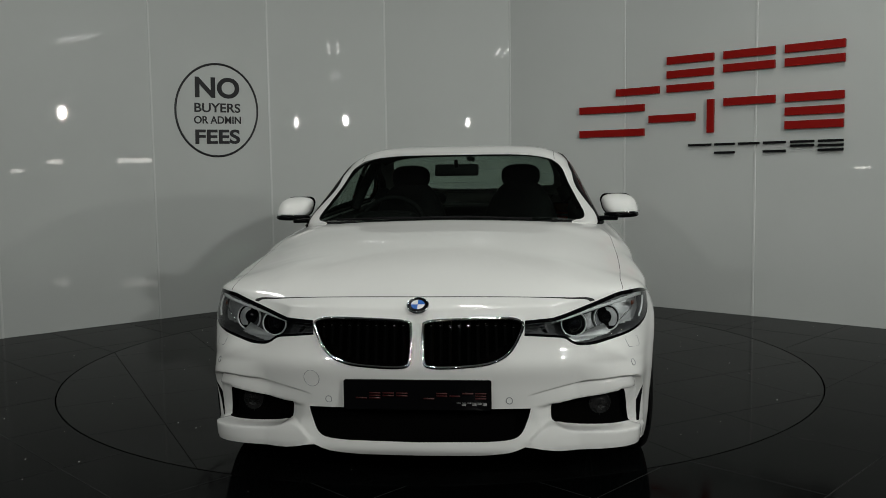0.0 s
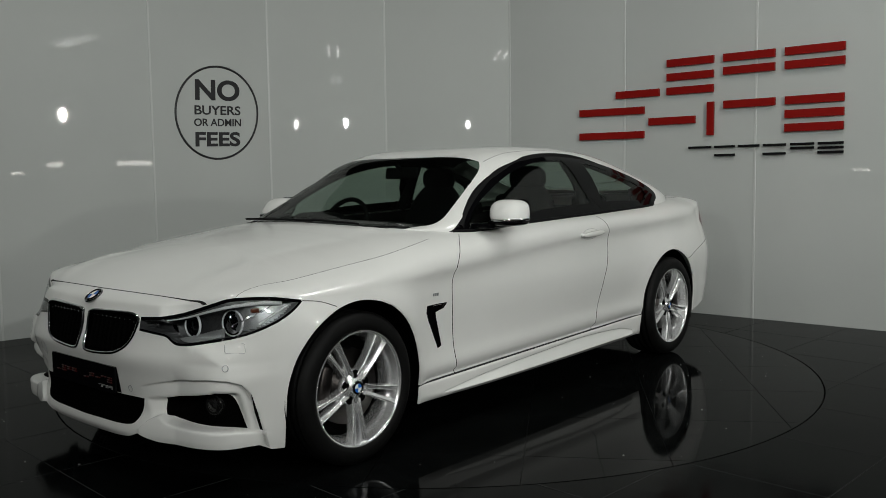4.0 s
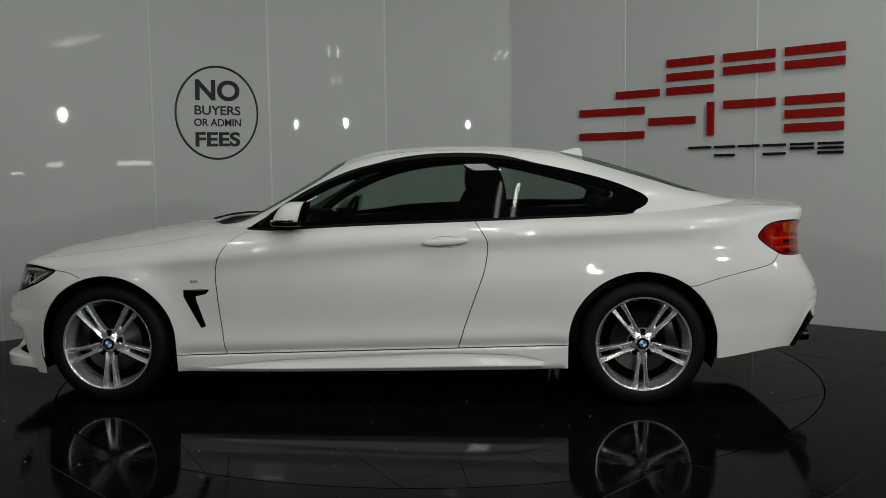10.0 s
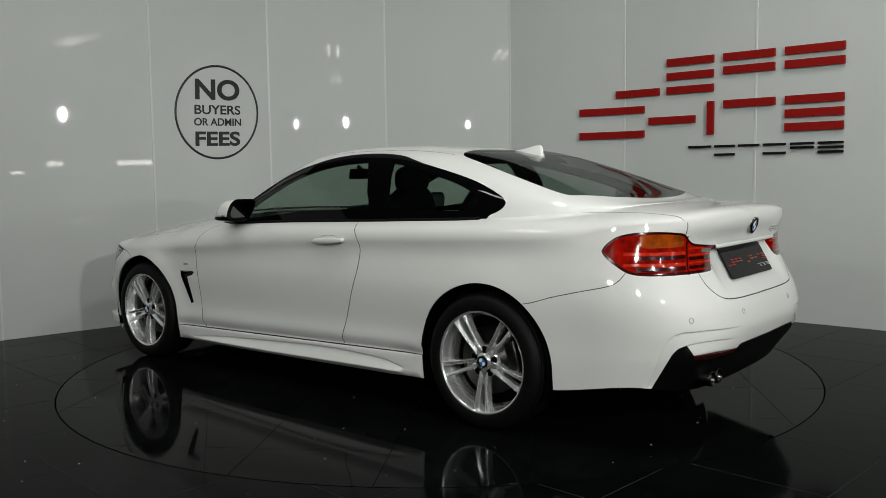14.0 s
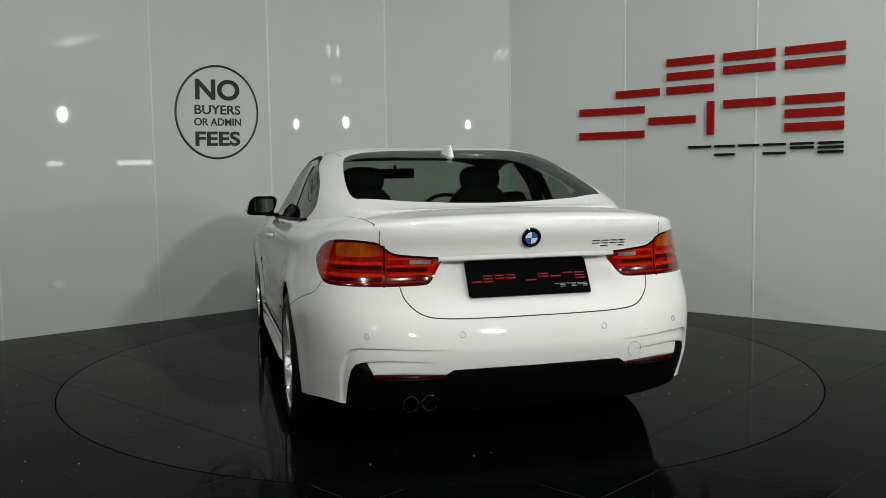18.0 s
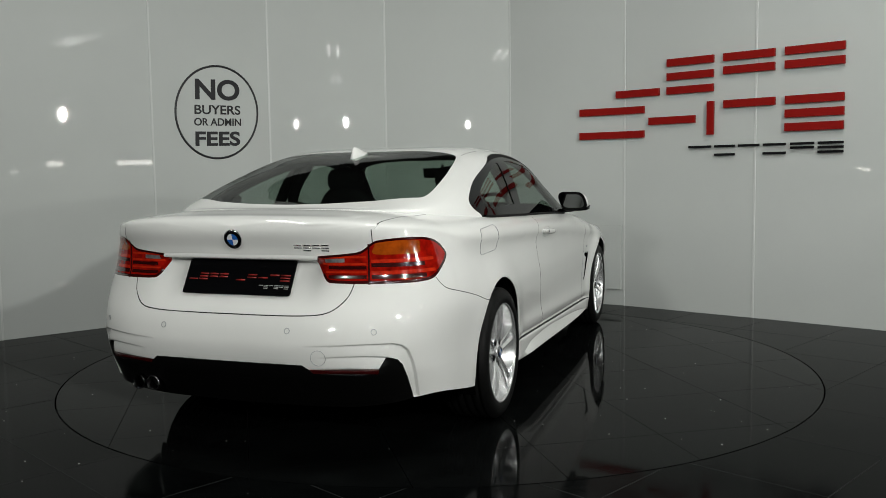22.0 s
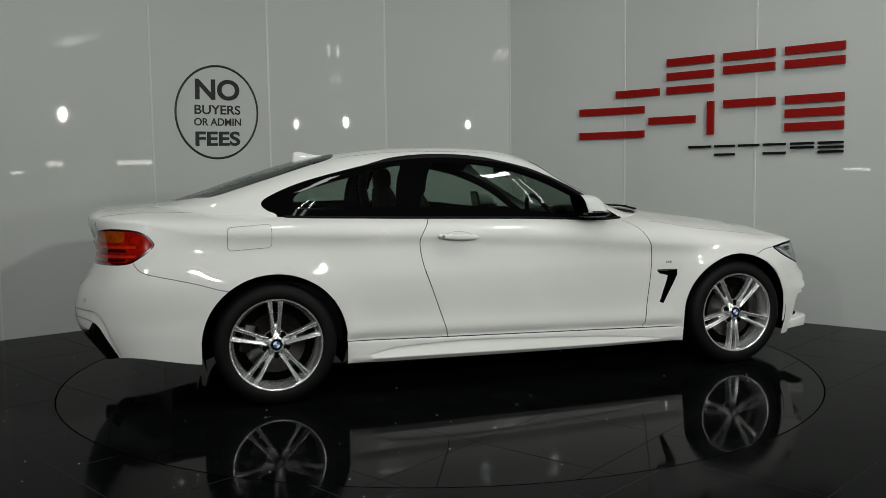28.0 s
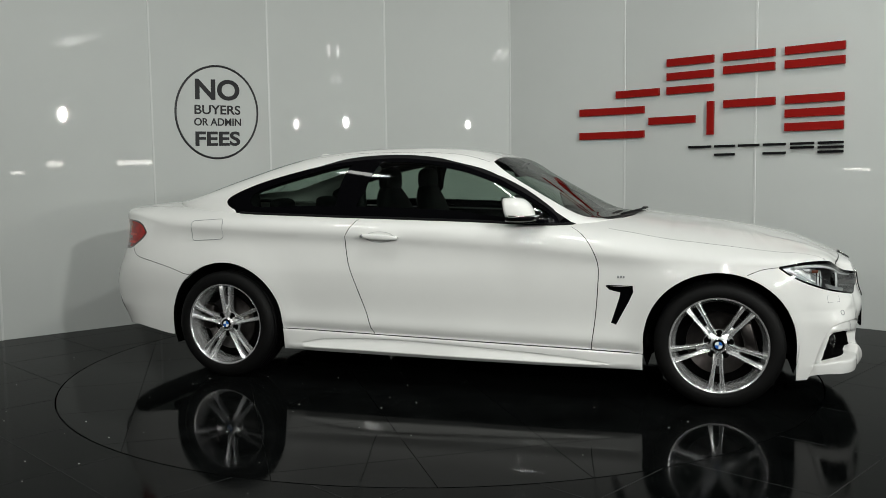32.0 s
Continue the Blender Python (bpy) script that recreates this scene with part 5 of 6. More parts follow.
def flank_details(car):
    for side in (1, -1):
        # door mirror
        bm = bmesh.new()
        shell_ball(bm, (0.395, side * 0.912, 1.005), 0.108, 0.092, 0.060, 2.8, cut_back=0.345)
        for v in bm.verts:
            k = (v.co.z - 0.945) / 0.12
            v.co.y -= side * 0.03 * max(0, k)
            if v.co.x > 0.395:
                v.co.x = 0.395 + (v.co.x - 0.395) * (1 - 0.38 * max(0, k))
            v.co.x -= 0.03 * max(0, k)
            if v.co.z < 0.962:
                v.co.z = 0.962
        mirror = part("door_mirror", bm, PAINT, car, "white door mirror on a black foot")
        bm = bmesh.new()
        shell_ball(bm, (0.400, side * 0.905, 0.955), 0.100, 0.092, 0.020, 2.6, 10, 24, cut_back=0.338)
        part("lower_shell", bm, BLACK_GLOSS, mirror)
        bm = bmesh.new()
        box(bm, 0.36, 0.50, -0.065, 0.065, -0.013, 0.010, 0.006, Matrix.Translation((0.03, side * 0.81, 0.940)))
        part("foot", bm, BLACK_GLOSS, mirror)
        bm = bmesh.new()
        tube(bm, [(0.495, side * 0.87, 0.966), (0.490, side * 0.935, 0.967), (0.455, side * 0.982, 0.968), (0.40, side * 1.000, 0.969), (0.36, side * 1.001, 0.970)], 0.006, 6)
        part("side_repeater", bm, CHROME, mirror)
        bm = bmesh.new()
        slab(bm, round_poly(0.182, 0.120, 0.045, 6, 0.910, 1.006), lambda u, v, w: Vector((0.3435 - w - (v - 0.945) * 0.25, side * (u - 0.03 * (v - 0.945) / 0.12), v)), 0.004)
        bmesh.ops.recalc_face_normals(bm, faces=bm.faces)
        part("mirror_bezel", bm, BLACK_GLOSS, mirror, smooth=False)
        bm = bmesh.new()
        slab(bm, round_poly(0.150, 0.090, 0.035, 5, 0.908, 1.004), lambda u, v, w: Vector((0.3375 - w - (v - 0.945) * 0.25, side * (u - 0.03 * (v - 0.945) / 0.12), v)), 0.003)
        bmesh.ops.recalc_face_normals(bm, faces=bm.faces)
        part("mirror_glass", bm, MIRROR, mirror, smooth=False)
        # handle
        bm = bmesh.new()
        yh = side_at(-0.41, 0.85)
        shell_ball(bm, (0, 0, 0), 0.115, 0.016, 0.0165, 2.4, 12, 32)
        m = Matrix.Translation((-0.405, side * (yh + 0.022), 0.850)) @ Matrix.Rotation(radians(3.0), 4, "Y") @ Matrix.Rotation(radians(1.0 * side), 4, "Z")
        bmesh.ops.transform(bm, matrix=m, verts=bm.verts)
        handle = part("door_handle", bm, PAINT, car)
        for dx in (-0.095, 0.095):
            bm = bmesh.new()
            shell_ball(bm, (-0.405 + dx, side * (yh + 0.008), 0.850 - dx * 0.05), 0.016, 0.024, 0.012, 2.4, 8, 16)
            part("handle_mount", bm, PAINT, handle)
        bm = bmesh.new()
        tube(bm, [(-0.405 + 0.085 * math.cos(a), side * (side_at(-0.405 + 0.085 * math.cos(a), 0.848 + 0.030 * math.sin(a)) + 0.0005), 0.848 + 0.030 * math.sin(a)) for a in np.linspace(0, 2 * math.pi, 33)], 0.0012, 4)
        part("handle_cup", bm, LAMP_GREY, handle)
        if side < 0:
            bm = bmesh.new()
            revolve(bm, [(0.0, 0.003), (0.008, 0.003), (0.009, 0.0)], 16, "Y", facing(Vector((-0.497, side * (yh + 0.036), 0.856)), Vector((0, side, 0))))
            part("lock", bm, LAMP_GREY, handle)
        # trim bar and small badge behind the front wheel
        bm = bmesh.new()
        tube(bm, [(x, side * (side_at(x, z) + 0.001), z) for x, z in ((0.985, 0.605), (0.92, 0.607), (0.848, 0.607))], 0.003, 5)
        part("vent_trim", bm, BLACK_GLOSS, car)
        for k in range(3):
            bm = bmesh.new()
            x = 0.905 + 0.014 * k
            box(bm, x, x + 0.009, -0.002, 0.002, 0.647, 0.660, 0.001, Matrix.Translation((0, side * (side_at(x, 0.655) + 0.001), 0)))
            part("badge_bar", bm, LAMP_GREY, car)
        # chrome-black rail along the foot of the windows
        bm = bmesh.new()
        tube(bm, [(float(x), side * (float(cabin_half(x)) + 0.001), float(cabin_base(x)) + 0.003) for x in np.linspace(0.66, -1.335, 40)], 0.009, 6)
        part("waist_rail", bm, BLACK_MATT, car)
        # wiper
        bm = bmesh.new()
        if side > 0:
            tube(bm, [(0.955, 0.42, 0.962), (0.955, 0.10, 0.974), (0.965, -0.30, 0.970)], 0.006, 5)
        else:
            tube(bm, [(0.965, 0.10, 0.970), (0.95, -0.25, 0.972), (0.89, -0.55, 0.962)], 0.006, 5)
        part("wiper", bm, BLACK_MATT, car)
    # fuel flap on the right flank
    bm = bmesh.new()
    loop = [(-1.523 + u * 1.0, 0.881 + v + u * 0.06) for u, v in round_poly(0.222, 0.120, 0.022, 5)]
    tube(bm, [(x, -(side_at(x, z) + 0.0006), z) for x, z in refine(loop, 0.008, True) + loop[:1]], 0.0018, 5)
    part("fuel_flap", bm, LAMP_GREY, car, "outline of the square fuel flap")


def interior(car):
    cabin = new("cabin_interior")
    cabin.parent = car
    bm = bmesh.new()
    box(bm, -1.75, 0.95, -0.74, 0.74, 0.26, 0.30)
    part("cabin_floor", bm, DARK, cabin)
    for side in (1, -1):
        bm = bmesh.new()
        prev = None
        for x in np.linspace(0.75, -1.45, 23):
            zb = float(cabin_base(x)) - 0.004
            y = min(float(cabin_half(x)) - 0.035, 0.745)
            ring = [bm.verts.new((x, side * yy, zz)) for yy, zz in ((y, 0.30), (y - 0.02, 0.6), (y - 0.03, zb - 0.06), (y - 0.015, zb), (y + 0.02, zb))]
            if prev:
                for i in range(4):
                    bm.faces.new((prev[i], prev[i + 1], ring[i + 1], ring[i]))
            prev = ring
        part("inner_door_panel", bm, LEATHER, cabin)
        # pillar linings inside the glass
        for pts, r in (([(0.60, 0.93, 0.02), (0.37, 1.085, 0.03), (0.114, 1.20, 0.03), (-0.14, 1.262, 0.03), (-0.40, 1.285, 0.03), (-0.68, 1.27, 0.03), (-0.97, 1.205, 0.035), (-1.24, 1.13, 0.05), (-1.40, 1.06, 0.05)], 0.026), ([(-0.56, 0.96, 0.05), (-0.60, 1.12, 0.05), (-0.58, 1.27, 0.05)], 0.034), ([(-1.30, 0.99, 0.08), (-1.33, 1.08, 0.08)], 0.05)):
            bm = bmesh.new()
            line = []
            for x, z, d in pts:
                yy = float(np.interp(z, cabin_at(np.full(161, x), _q)[2], cabin_at(np.full(161, x), _q)[1]))
                line.append((x, side * (yy - d), z))
            tube(bm, smooth_line(line, 4), r, 8)
            part("pillar_lining", bm, LEATHER, cabin)
        # front seat
        seat = new("front_seat")
        seat.parent = car
        y0 = side * 0.36
        bm = bmesh.new()
        shell_ball(bm, (-0.12, y0, 0.50), 0.29, 0.26, 0.09, 3.2)
        part("seat_cushion", bm, LEATHER, seat)
        bm = bmesh.new()
        shell_ball(bm, (0, 0, 0), 0.075, 0.25, 0.33, 3.0)
        bmesh.ops.transform(bm, matrix=Matrix.Translation((-0.46, y0, 0.82)) @ Matrix.Rotation(radians(-16), 4, "Y"), verts=bm.verts)
        for v in bm.verts:
            v.co.y = y0 + (v.co.y - y0) * (1 - 0.30 * max(0, (v.co.z - 0.85) / 0.3))
        part("backrest", bm, LEATHER, seat)
        bm = bmesh.new()
        shell_ball(bm, (-0.535, y0, 1.165), 0.052, 0.125, 0.078, 2.8)
        part("headrest", bm, LEATHER, seat)
        for dy in (-0.05, 0.05):
            bm = bmesh.new()
            tube(bm, [(-0.53, y0 + dy, 1.04), (-0.535, y0 + dy, 1.12)], 0.006, 6)
            part("headrest_post", bm, STEEL, seat)
        bm = bmesh.new()
        shell_ball(bm, (-1.30, side * 0.33, 1.00), 0.05, 0.13, 0.055, 2.8)
        part("rear_headrest", bm, LEATHER, cabin)
    bm = bmesh.new()
    shell_ball(bm, (-1.22, 0, 0.72), 0.10, 0.66, 0.23, 3.5)
    shell_ball(bm, (-0.98, 0, 0.50), 0.28, 0.66, 0.09, 3.5)
    part("rear_bench", bm, LEATHER, cabin)
    bm = bmesh.new()
    box(bm, -1.80, -1.25, -0.60, 0.60, 0.93, 0.955, 0.01)
    part("parcel_shelf", bm, LEATHER, cabin)
    bm = bmesh.new()
    shell_ball(bm, (0.68, 0, 0.83), 0.26, 0.70, 0.125, 3.4)
    part("dashboard", bm, LEATHER, cabin)
    bm = bmesh.new()
    shell_ball(bm, (0.52, -0.36, 0.955), 0.10, 0.17, 0.035, 2.6)
    part("instrument_hood", bm, LEATHER, cabin)
    bm = bmesh.new()
    m = Matrix.Translation((0.335, -0.36, 0.885)) @ Matrix.Rotation(radians(66), 4, "Y")
    revolve(bm, [(0.185 + 0.014 * math.cos(a), 0.014 * math.sin(a)) for a in np.linspace(0, 2 * math.pi, 9)[:-1]], 40, "Z", m, closed=True)
    wheel_rim = part("steering_wheel", bm, LEATHER, cabin)
    bm = bmesh.new()
    shell_ball(bm, (0, 0, 0), 0.07, 0.09, 0.025, 2.4, 10, 20)
    box(bm, -0.012, 0.012, -0.18, 0.18, -0.008, 0.008, 0.004)
    bmesh.ops.transform(bm, matrix=m, verts=bm.verts)
    part("wheel_boss", bm, LEATHER, wheel_rim)
    bm = bmesh.new()
    box(bm, -0.012, 0.012, -0.125, 0.125, -0.034, 0.034, 0.010, Matrix.Translation((0.20, 0.0, 1.205)) @ Matrix.Rotation(radians(-12), 4, "Y"))
    tube(bm, [(0.21, 0, 1.225), (0.25, 0, 1.255)], 0.012, 6)
    part("rear_view_mirror", bm, BLACK_MATT, cabin)
    # headlining under the roof
    bm = bmesh.new()
    rows = []
    for x in np.linspace(0.13, -0.98, 14):
        cx, cy, cz = cabin_at(np.full(9, x), np.linspace(0.42, 1.0, 9))
        half = [(float(a), float(b)) for a, b in zip(cy, cz)]
        line = half + [(-a, b) for a, b in half[-2::-1]]
        rows.append([bm.verts.new((x, a * 0.97, b - 0.018)) for a, b in line])
    for a, b in zip(rows, rows[1:]):
        for i in range(len(a) - 1):
            bm.faces.new((a[i], a[i + 1], b[i + 1], b[i]))
    part("headlining", bm, LEATHER, cabin)


def spoke(bm, ang, sgn):
    """One bar of a twin spoke: joined to its twin at the hub, parting towards the rim, with a bright outer ridge and a face that falls towards the gap."""
    prev = None
    ca, sa = math.cos(ang), math.sin(ang)
    for r, off, y, w in ((0.046, 0.0125, 0.083, 0.0130), (0.070, 0.0135, 0.088, 0.0115), (0.092, 0.0150, 0.092, 0.0100), (0.12, 0.0180, 0.096, 0.0092), (0.15, 0.0212, 0.099, 0.0094), (0.18, 0.0240, 0.101, 0.0102), (0.205, 0.0262, 0.102, 0.0114), (0.225, 0.0280, 0.101, 0.0130), (0.240, 0.0292, 0.098, 0.0150)):
        sec = []
        for du, dy in ((1.25, -0.040), (1.05, -0.010), (0.92, -0.001), (0.55, 0.0015), (0.25, -0.002), (-0.55, -0.006), (-0.90, -0.009), (-1.0, -0.016), (-1.1, -0.040)):
            u = sgn * (off + du * w)
            sec.append(bm.verts.new((r * ca - u * sa, y + dy, r * sa + u * ca)))
        if prev:
            for i in range(len(sec) - 1):
                bm.faces.new((prev[i], prev[i + 1], sec[i + 1], sec[i]))
        prev = sec


def roundel(parent, m, r):
    """A round badge: dark ring, blue and white quarters, bright rim."""
    bm = bmesh.new()
    revolve(bm, [(0.0, 0.0035), (r * 0.93, 0.003), (r, 0.0), (r, -0.004)], 40, "Y", m)
    badge = part("badge", bm, BLACK_GLOSS, parent, "round black badge with blue and white quarters")
    bm = bmesh.new()
    revolve(bm, [(r * 0.93, 0.0032), (r * 0.97, 0.0045), (r * 1.02, 0.003), (r * 1.03, -0.003)], 40, "Y", m)
    part("bezel", bm, CHROME, badge)
    for q in range(4):
        bm = bmesh.new()
        c = bm.verts.new(m @ Vector((0, 0.0048, 0)))
        arc = [bm.verts.new(m @ Vector((r * 0.62 * math.cos(a), 0.0045, r * 0.62 * math.sin(a)))) for a in (math.pi / 2 * (q + k / 8) for k in range(9))]
        for a, b in zip(arc, arc[1:]):
            bm.faces.new((c, b, a))
        part("quarter", bm, BLUE if q % 2 else WHITE, badge)


def wheel_tools(car):
    """Four wheels: tyre, twin-spoke alloy rim, brake disc and calliper."""
    for cx, side, turn in ((1.405, 1, 270), (-1.405, 1, 272), (1.405, -1, 272), (-1.405, -1, 90)):
        wheel = new("wheel")
        wheel.parent = car
        wheel.matrix_basis = pose(cx, side * (0.775 if cx > 0 else 0.785), 0.3185, 0, 0, 0 if side > 0 else 180)
        bm = bmesh.new()
        prof = [(0.236, 0.104), (0.242, 0.112), (0.262, 0.1165), (0.285, 0.116), (0.300, 0.110), (0.310, 0.101), (0.3145, 0.092)]
        for g in (0.075, 0.035, -0.005, -0.045, -0.08):
            prof += [(0.318, g + 0.012), (0.3185, g + 0.004), (0.312, g + 0.003), (0.312, g - 0.003), (0.3185, g - 0.004)]
        prof += [(0.3145, -0.098), (0.30, -0.112), (0.25, -0.112), (0.236, -0.10)]
        revolve(bm, prof, 72)
        part("tyre", bm, RUBBER, wheel)
        bm = bmesh.new()
        revolve(bm, [(0.247, 0.101), (0.2485, 0.107), (0.2465, 0.1115), (0.2400, 0.1120), (0.2335, 0.1100), (0.2318, 0.100), (0.2290, 0.088), (0.2275, 0.082), (0.2260, 0.076), (0.221, 0.060), (0.214, 0.05), (0.212, 0.02), (0.210, -0.09)], 72)
        rim = part("rim", bm, ALLOY, wheel)
        for k in range(5):
            a = radians(turn + 72 * k)
            for sgn in (1, -1):
                bm = bmesh.new()
                spoke(bm, a, sgn)
                bmesh.ops.recalc_face_normals(bm, faces=bm.faces)
                part("spoke", bm, ALLOY, rim)
            # dished web at the root of the pair
            bm = bmesh.new()
            ca, sa = math.cos(a), math.sin(a)
            rows = []
            for r, h, y in ((0.040, 0.030, 0.080), (0.060, 0.026, 0.080), (0.080, 0.020, 0.082), (0.100, 0.010, 0.082), (0.112, 0.004, 0.078)):
                rows.append([bm.verts.new((r * ca - u * sa, y - 0.010 * abs(u) / h, r * sa + u * ca)) for u in (-h, -h * 0.4, h * 0.4, h)])
            for p, q in zip(rows, rows[1:]):
                for i in range(3):
                    bm.faces.new((p[i], p[i + 1], q[i + 1], q[i]))
            bmesh.ops.recalc_face_normals(bm, faces=bm.faces)
            part("spoke_web", bm, ALLOY, rim)
        bm = bmesh.new()
        revolve(bm, [(0.0, 0.090), (0.033, 0.090), (0.036, 0.086), (0.044, 0.081), (0.066, 0.081), (0.075, 0.074), (0.077, 0.04)], 40)
        part("hub", bm, ALLOY, rim)
        # open bolt holes: flat near-black discs stand in for the shade inside them
        for k in range(5):
            a = radians(turn + 36 + 72 * k)
            bm = bmesh.new()
            m = Matrix.Translation((0.0575 * math.cos(a), 0.0, 0.0575 * math.sin(a)))
            revolve(bm, [(0.0, 0.0826), (0.0160, 0.0828), (0.0178, 0.0824), (0.0186, 0.079)], 14, "Y", m)
            part("bolt_hole_shade", bm, DARK, rim)
        roundel(rim, Matrix.Translation((0, 0.0925, 0)), 0.030)
        bm = bmesh.new()
        revolve(bm, [(0.0, 0.055), (0.078, 0.055), (0.080, 0.038), (0.158, 0.038), (0.160, 0.014), (0.0, 0.014)], 56)
        part("brake_disc", bm, STEEL, wheel)
        bm = bmesh.new()
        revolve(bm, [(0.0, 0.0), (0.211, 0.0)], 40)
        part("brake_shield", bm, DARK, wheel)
        a0 = 0.25 if (cx > 0) == (side > 0) else math.pi - 0.25
        bm = bmesh.new()
        m = Matrix.Rotation(-a0, 4, "Y")
        box(bm, 0.118, 0.178, 0.0, 0.066, -0.075, 0.075, 0.010, m)
        part("calliper", bm, STEEL, wheel)


car = build_car()


# ---- what hangs on the wall and lies on the floor ----
def text_mesh(body, size, weight=0.0):
    """The outline of a word in the built-in font, as mesh data: verts and faces."""
    cu = bpy.data.curves.new("word", "FONT")
    cu.body, cu.size, cu.align_x, cu.offset = body, size, "CENTER", weight
    cu.extrude = 0.0015
    ob = bpy.data.objects.new("word", cu)
    scene.collection.objects.link(ob)
    dg = bpy.context.evaluated_depsgraph_get()
    me = bpy.data.meshes.new_from_object(ob.evaluated_get(dg))
    bpy.data.objects.remove(ob)
    return me


def fees_sign():
    sign = tagged(new("round_wall_sign"), "round black-lined notice with printed words on the white wall", "wall sign")
    k = 3
    a, e, n, w = panel_frame(k)
    lean = radians(1.4)
    cu, cz = 0.600, 1.766

    def place(u, v, out):
        c, s = math.cos(lean), math.sin(lean)
        return on_wall(k, cu + u * c + v * s, cz - u * s * 0.0 + v + u * 0.02, out)

    bm = bmesh.new()
    rings = []
    for i in range(72):
        t = 2 * math.pi * i / 72
        rings.append([bm.verts.new(place(r * math.cos(t), r * 1.015 * math.sin(t), o)) for r, o in ((0.384, 0.001), (0.384, 0.004), (0.402, 0.004), (0.402, 0.001))])
    for p, q in zip(rings, rings[1:] + rings[:1]):
        for j in range(3):
            bm.faces.new((p[j], p[j + 1], q[j + 1], q[j]))
    bmesh.ops.recalc_face_normals(bm, faces=bm.faces)
    part("ring", bm, VINYL, sign)
    for body, width, low, high in (("NO", 0.425, 0.105, 0.285), ("BUYERS", 0.440, -0.018, 0.062), ("OR ADMIN", 0.450, -0.116, -0.050), ("FEES", 0.430, -0.292, -0.165)):
        me = text_mesh(body, 0.2, 0.006 if body in ("NO", "FEES") else 0.0036)
        xs = [v.co.x for v in me.vertices]
        ys = [v.co.y for v in me.vertices]
        sx_, sy_ = width / (max(xs) - min(xs)), (high - low) / (max(ys) - min(ys))
        for v in me.vertices:
            p = place((v.co.x - (max(xs) + min(xs)) / 2) * sx_, low + (v.co.y - min(ys)) * sy_, 0.003 + v.co.z)
            v.co = p
        me.materials.append(VINYL)
        ob = new("word", me)
        ob.parent = sign


fees_sign()


def along(k, u):
    """Carries a length along panel k on to the next panel."""
    while u > panel_frame(k)[3]:
        u -= panel_frame(k)[3]
        k += 1
    return k, u


def wall_letters():
    """The dealer's name on the wall, as plain raised strokes in its colours."""
    sign = tagged(new("dealer_sign"), "raised red and black strokes of the dealer sign on the wall", "wall sign")
    L7 = panel_frame(7)[3]
    L6 = panel_frame(6)[3]

    def stroke(u0, u1, z0, z1, mat, depth):
        """A bar from u0 to u1, in metres along panel 7 (before and past its ends, on its neighbours)."""
        cuts = sorted({u0, u1, *[c for c in (0.0, L7) if u0 < c < u1]})
        bm = bmesh.new()
        for a, b in zip(cuts, cuts[1:]):
            mid = (a + b) / 2
            k, o = (6, L6) if mid < 0 else (7, 0.0) if mid < L7 else (8, -L7)
            slab(bm, [(a, z0), (b, z0), (b, z1), (a, z1)], lambda u, v, w: on_wall(k, u + o, v, 0.012 + w), depth)
        bmesh.ops.recalc_face_normals(bm, faces=bm.faces)
        part("stroke", bm, mat, sign, smooth=False)

    def glyph(kind, u0, u1, z0, z1, mat, t, depth):
        h = z1 - z0
        rows = {"three": (0, 0.5, 1), "two": (0.55, 1), "mid": (0.5,), "low": (0,), "top": (1,), "ends": (0, 1)}.get(kind, ())
        for q in rows:
            c = z0 + t / 2 + q * (h - t)
            stroke(u0, u1, c - t / 2, c + t / 2, mat, depth)
        if kind == "post":
            stroke(u0, u1, z0, z1, mat, depth)

    for kind, u0, u1 in (("low", -0.071, 0.341), ("three", 0.412, 0.822), ("two", 0.904, L7 + 0.154), ("two", L7 + 0.231, L7 + 0.670)):
        glyph(kind, u0, u1, 1.845, 2.140, RED, 0.062, 0.025)
    for kind, u0, u1 in (("ends", -0.415, 0.201), ("mid", 0.247, 0.666), ("post", 0.770, 0.827), ("top", 0.909, L7 + 0.161), ("three", L7 + 0.238, L7 + 0.670)):
        glyph(kind, u0, u1, 1.493, 1.765, RED, 0.062, 0.025)
    for kind, u0, u1 in (("top", 0.607, 0.805), ("ends", 0.833, 1.005), ("top", 1.031, L7 + 0.039), ("ends", L7 + 0.069, L7 + 0.247), ("two", L7 + 0.280, L7 + 0.459), ("three", L7 + 0.486, L7 + 0.671)):
        glyph(kind, u0, u1, 1.318, 1.405, BLACK_SIGN, 0.019, 0.015)


wall_letters()

bm = bmesh.new()
slab(bm, [(0.735, 0.145), (1.115, 0.145), (1.115, 0.722), (0.735, 0.722)], lambda u, v, w: on_wall(6, u, v, 0.002 + w), 0.022)
bmesh.ops.recalc_face_normals(bm, faces=bm.faces)
bmesh.ops.bevel(bm, geom=bm.edges[:], offset=0.003, segments=2, affect="EDGES")
tagged(part("access_panel", bm, WALL, smooth=False), "small white cover panel low on the bay wall", "access panel")


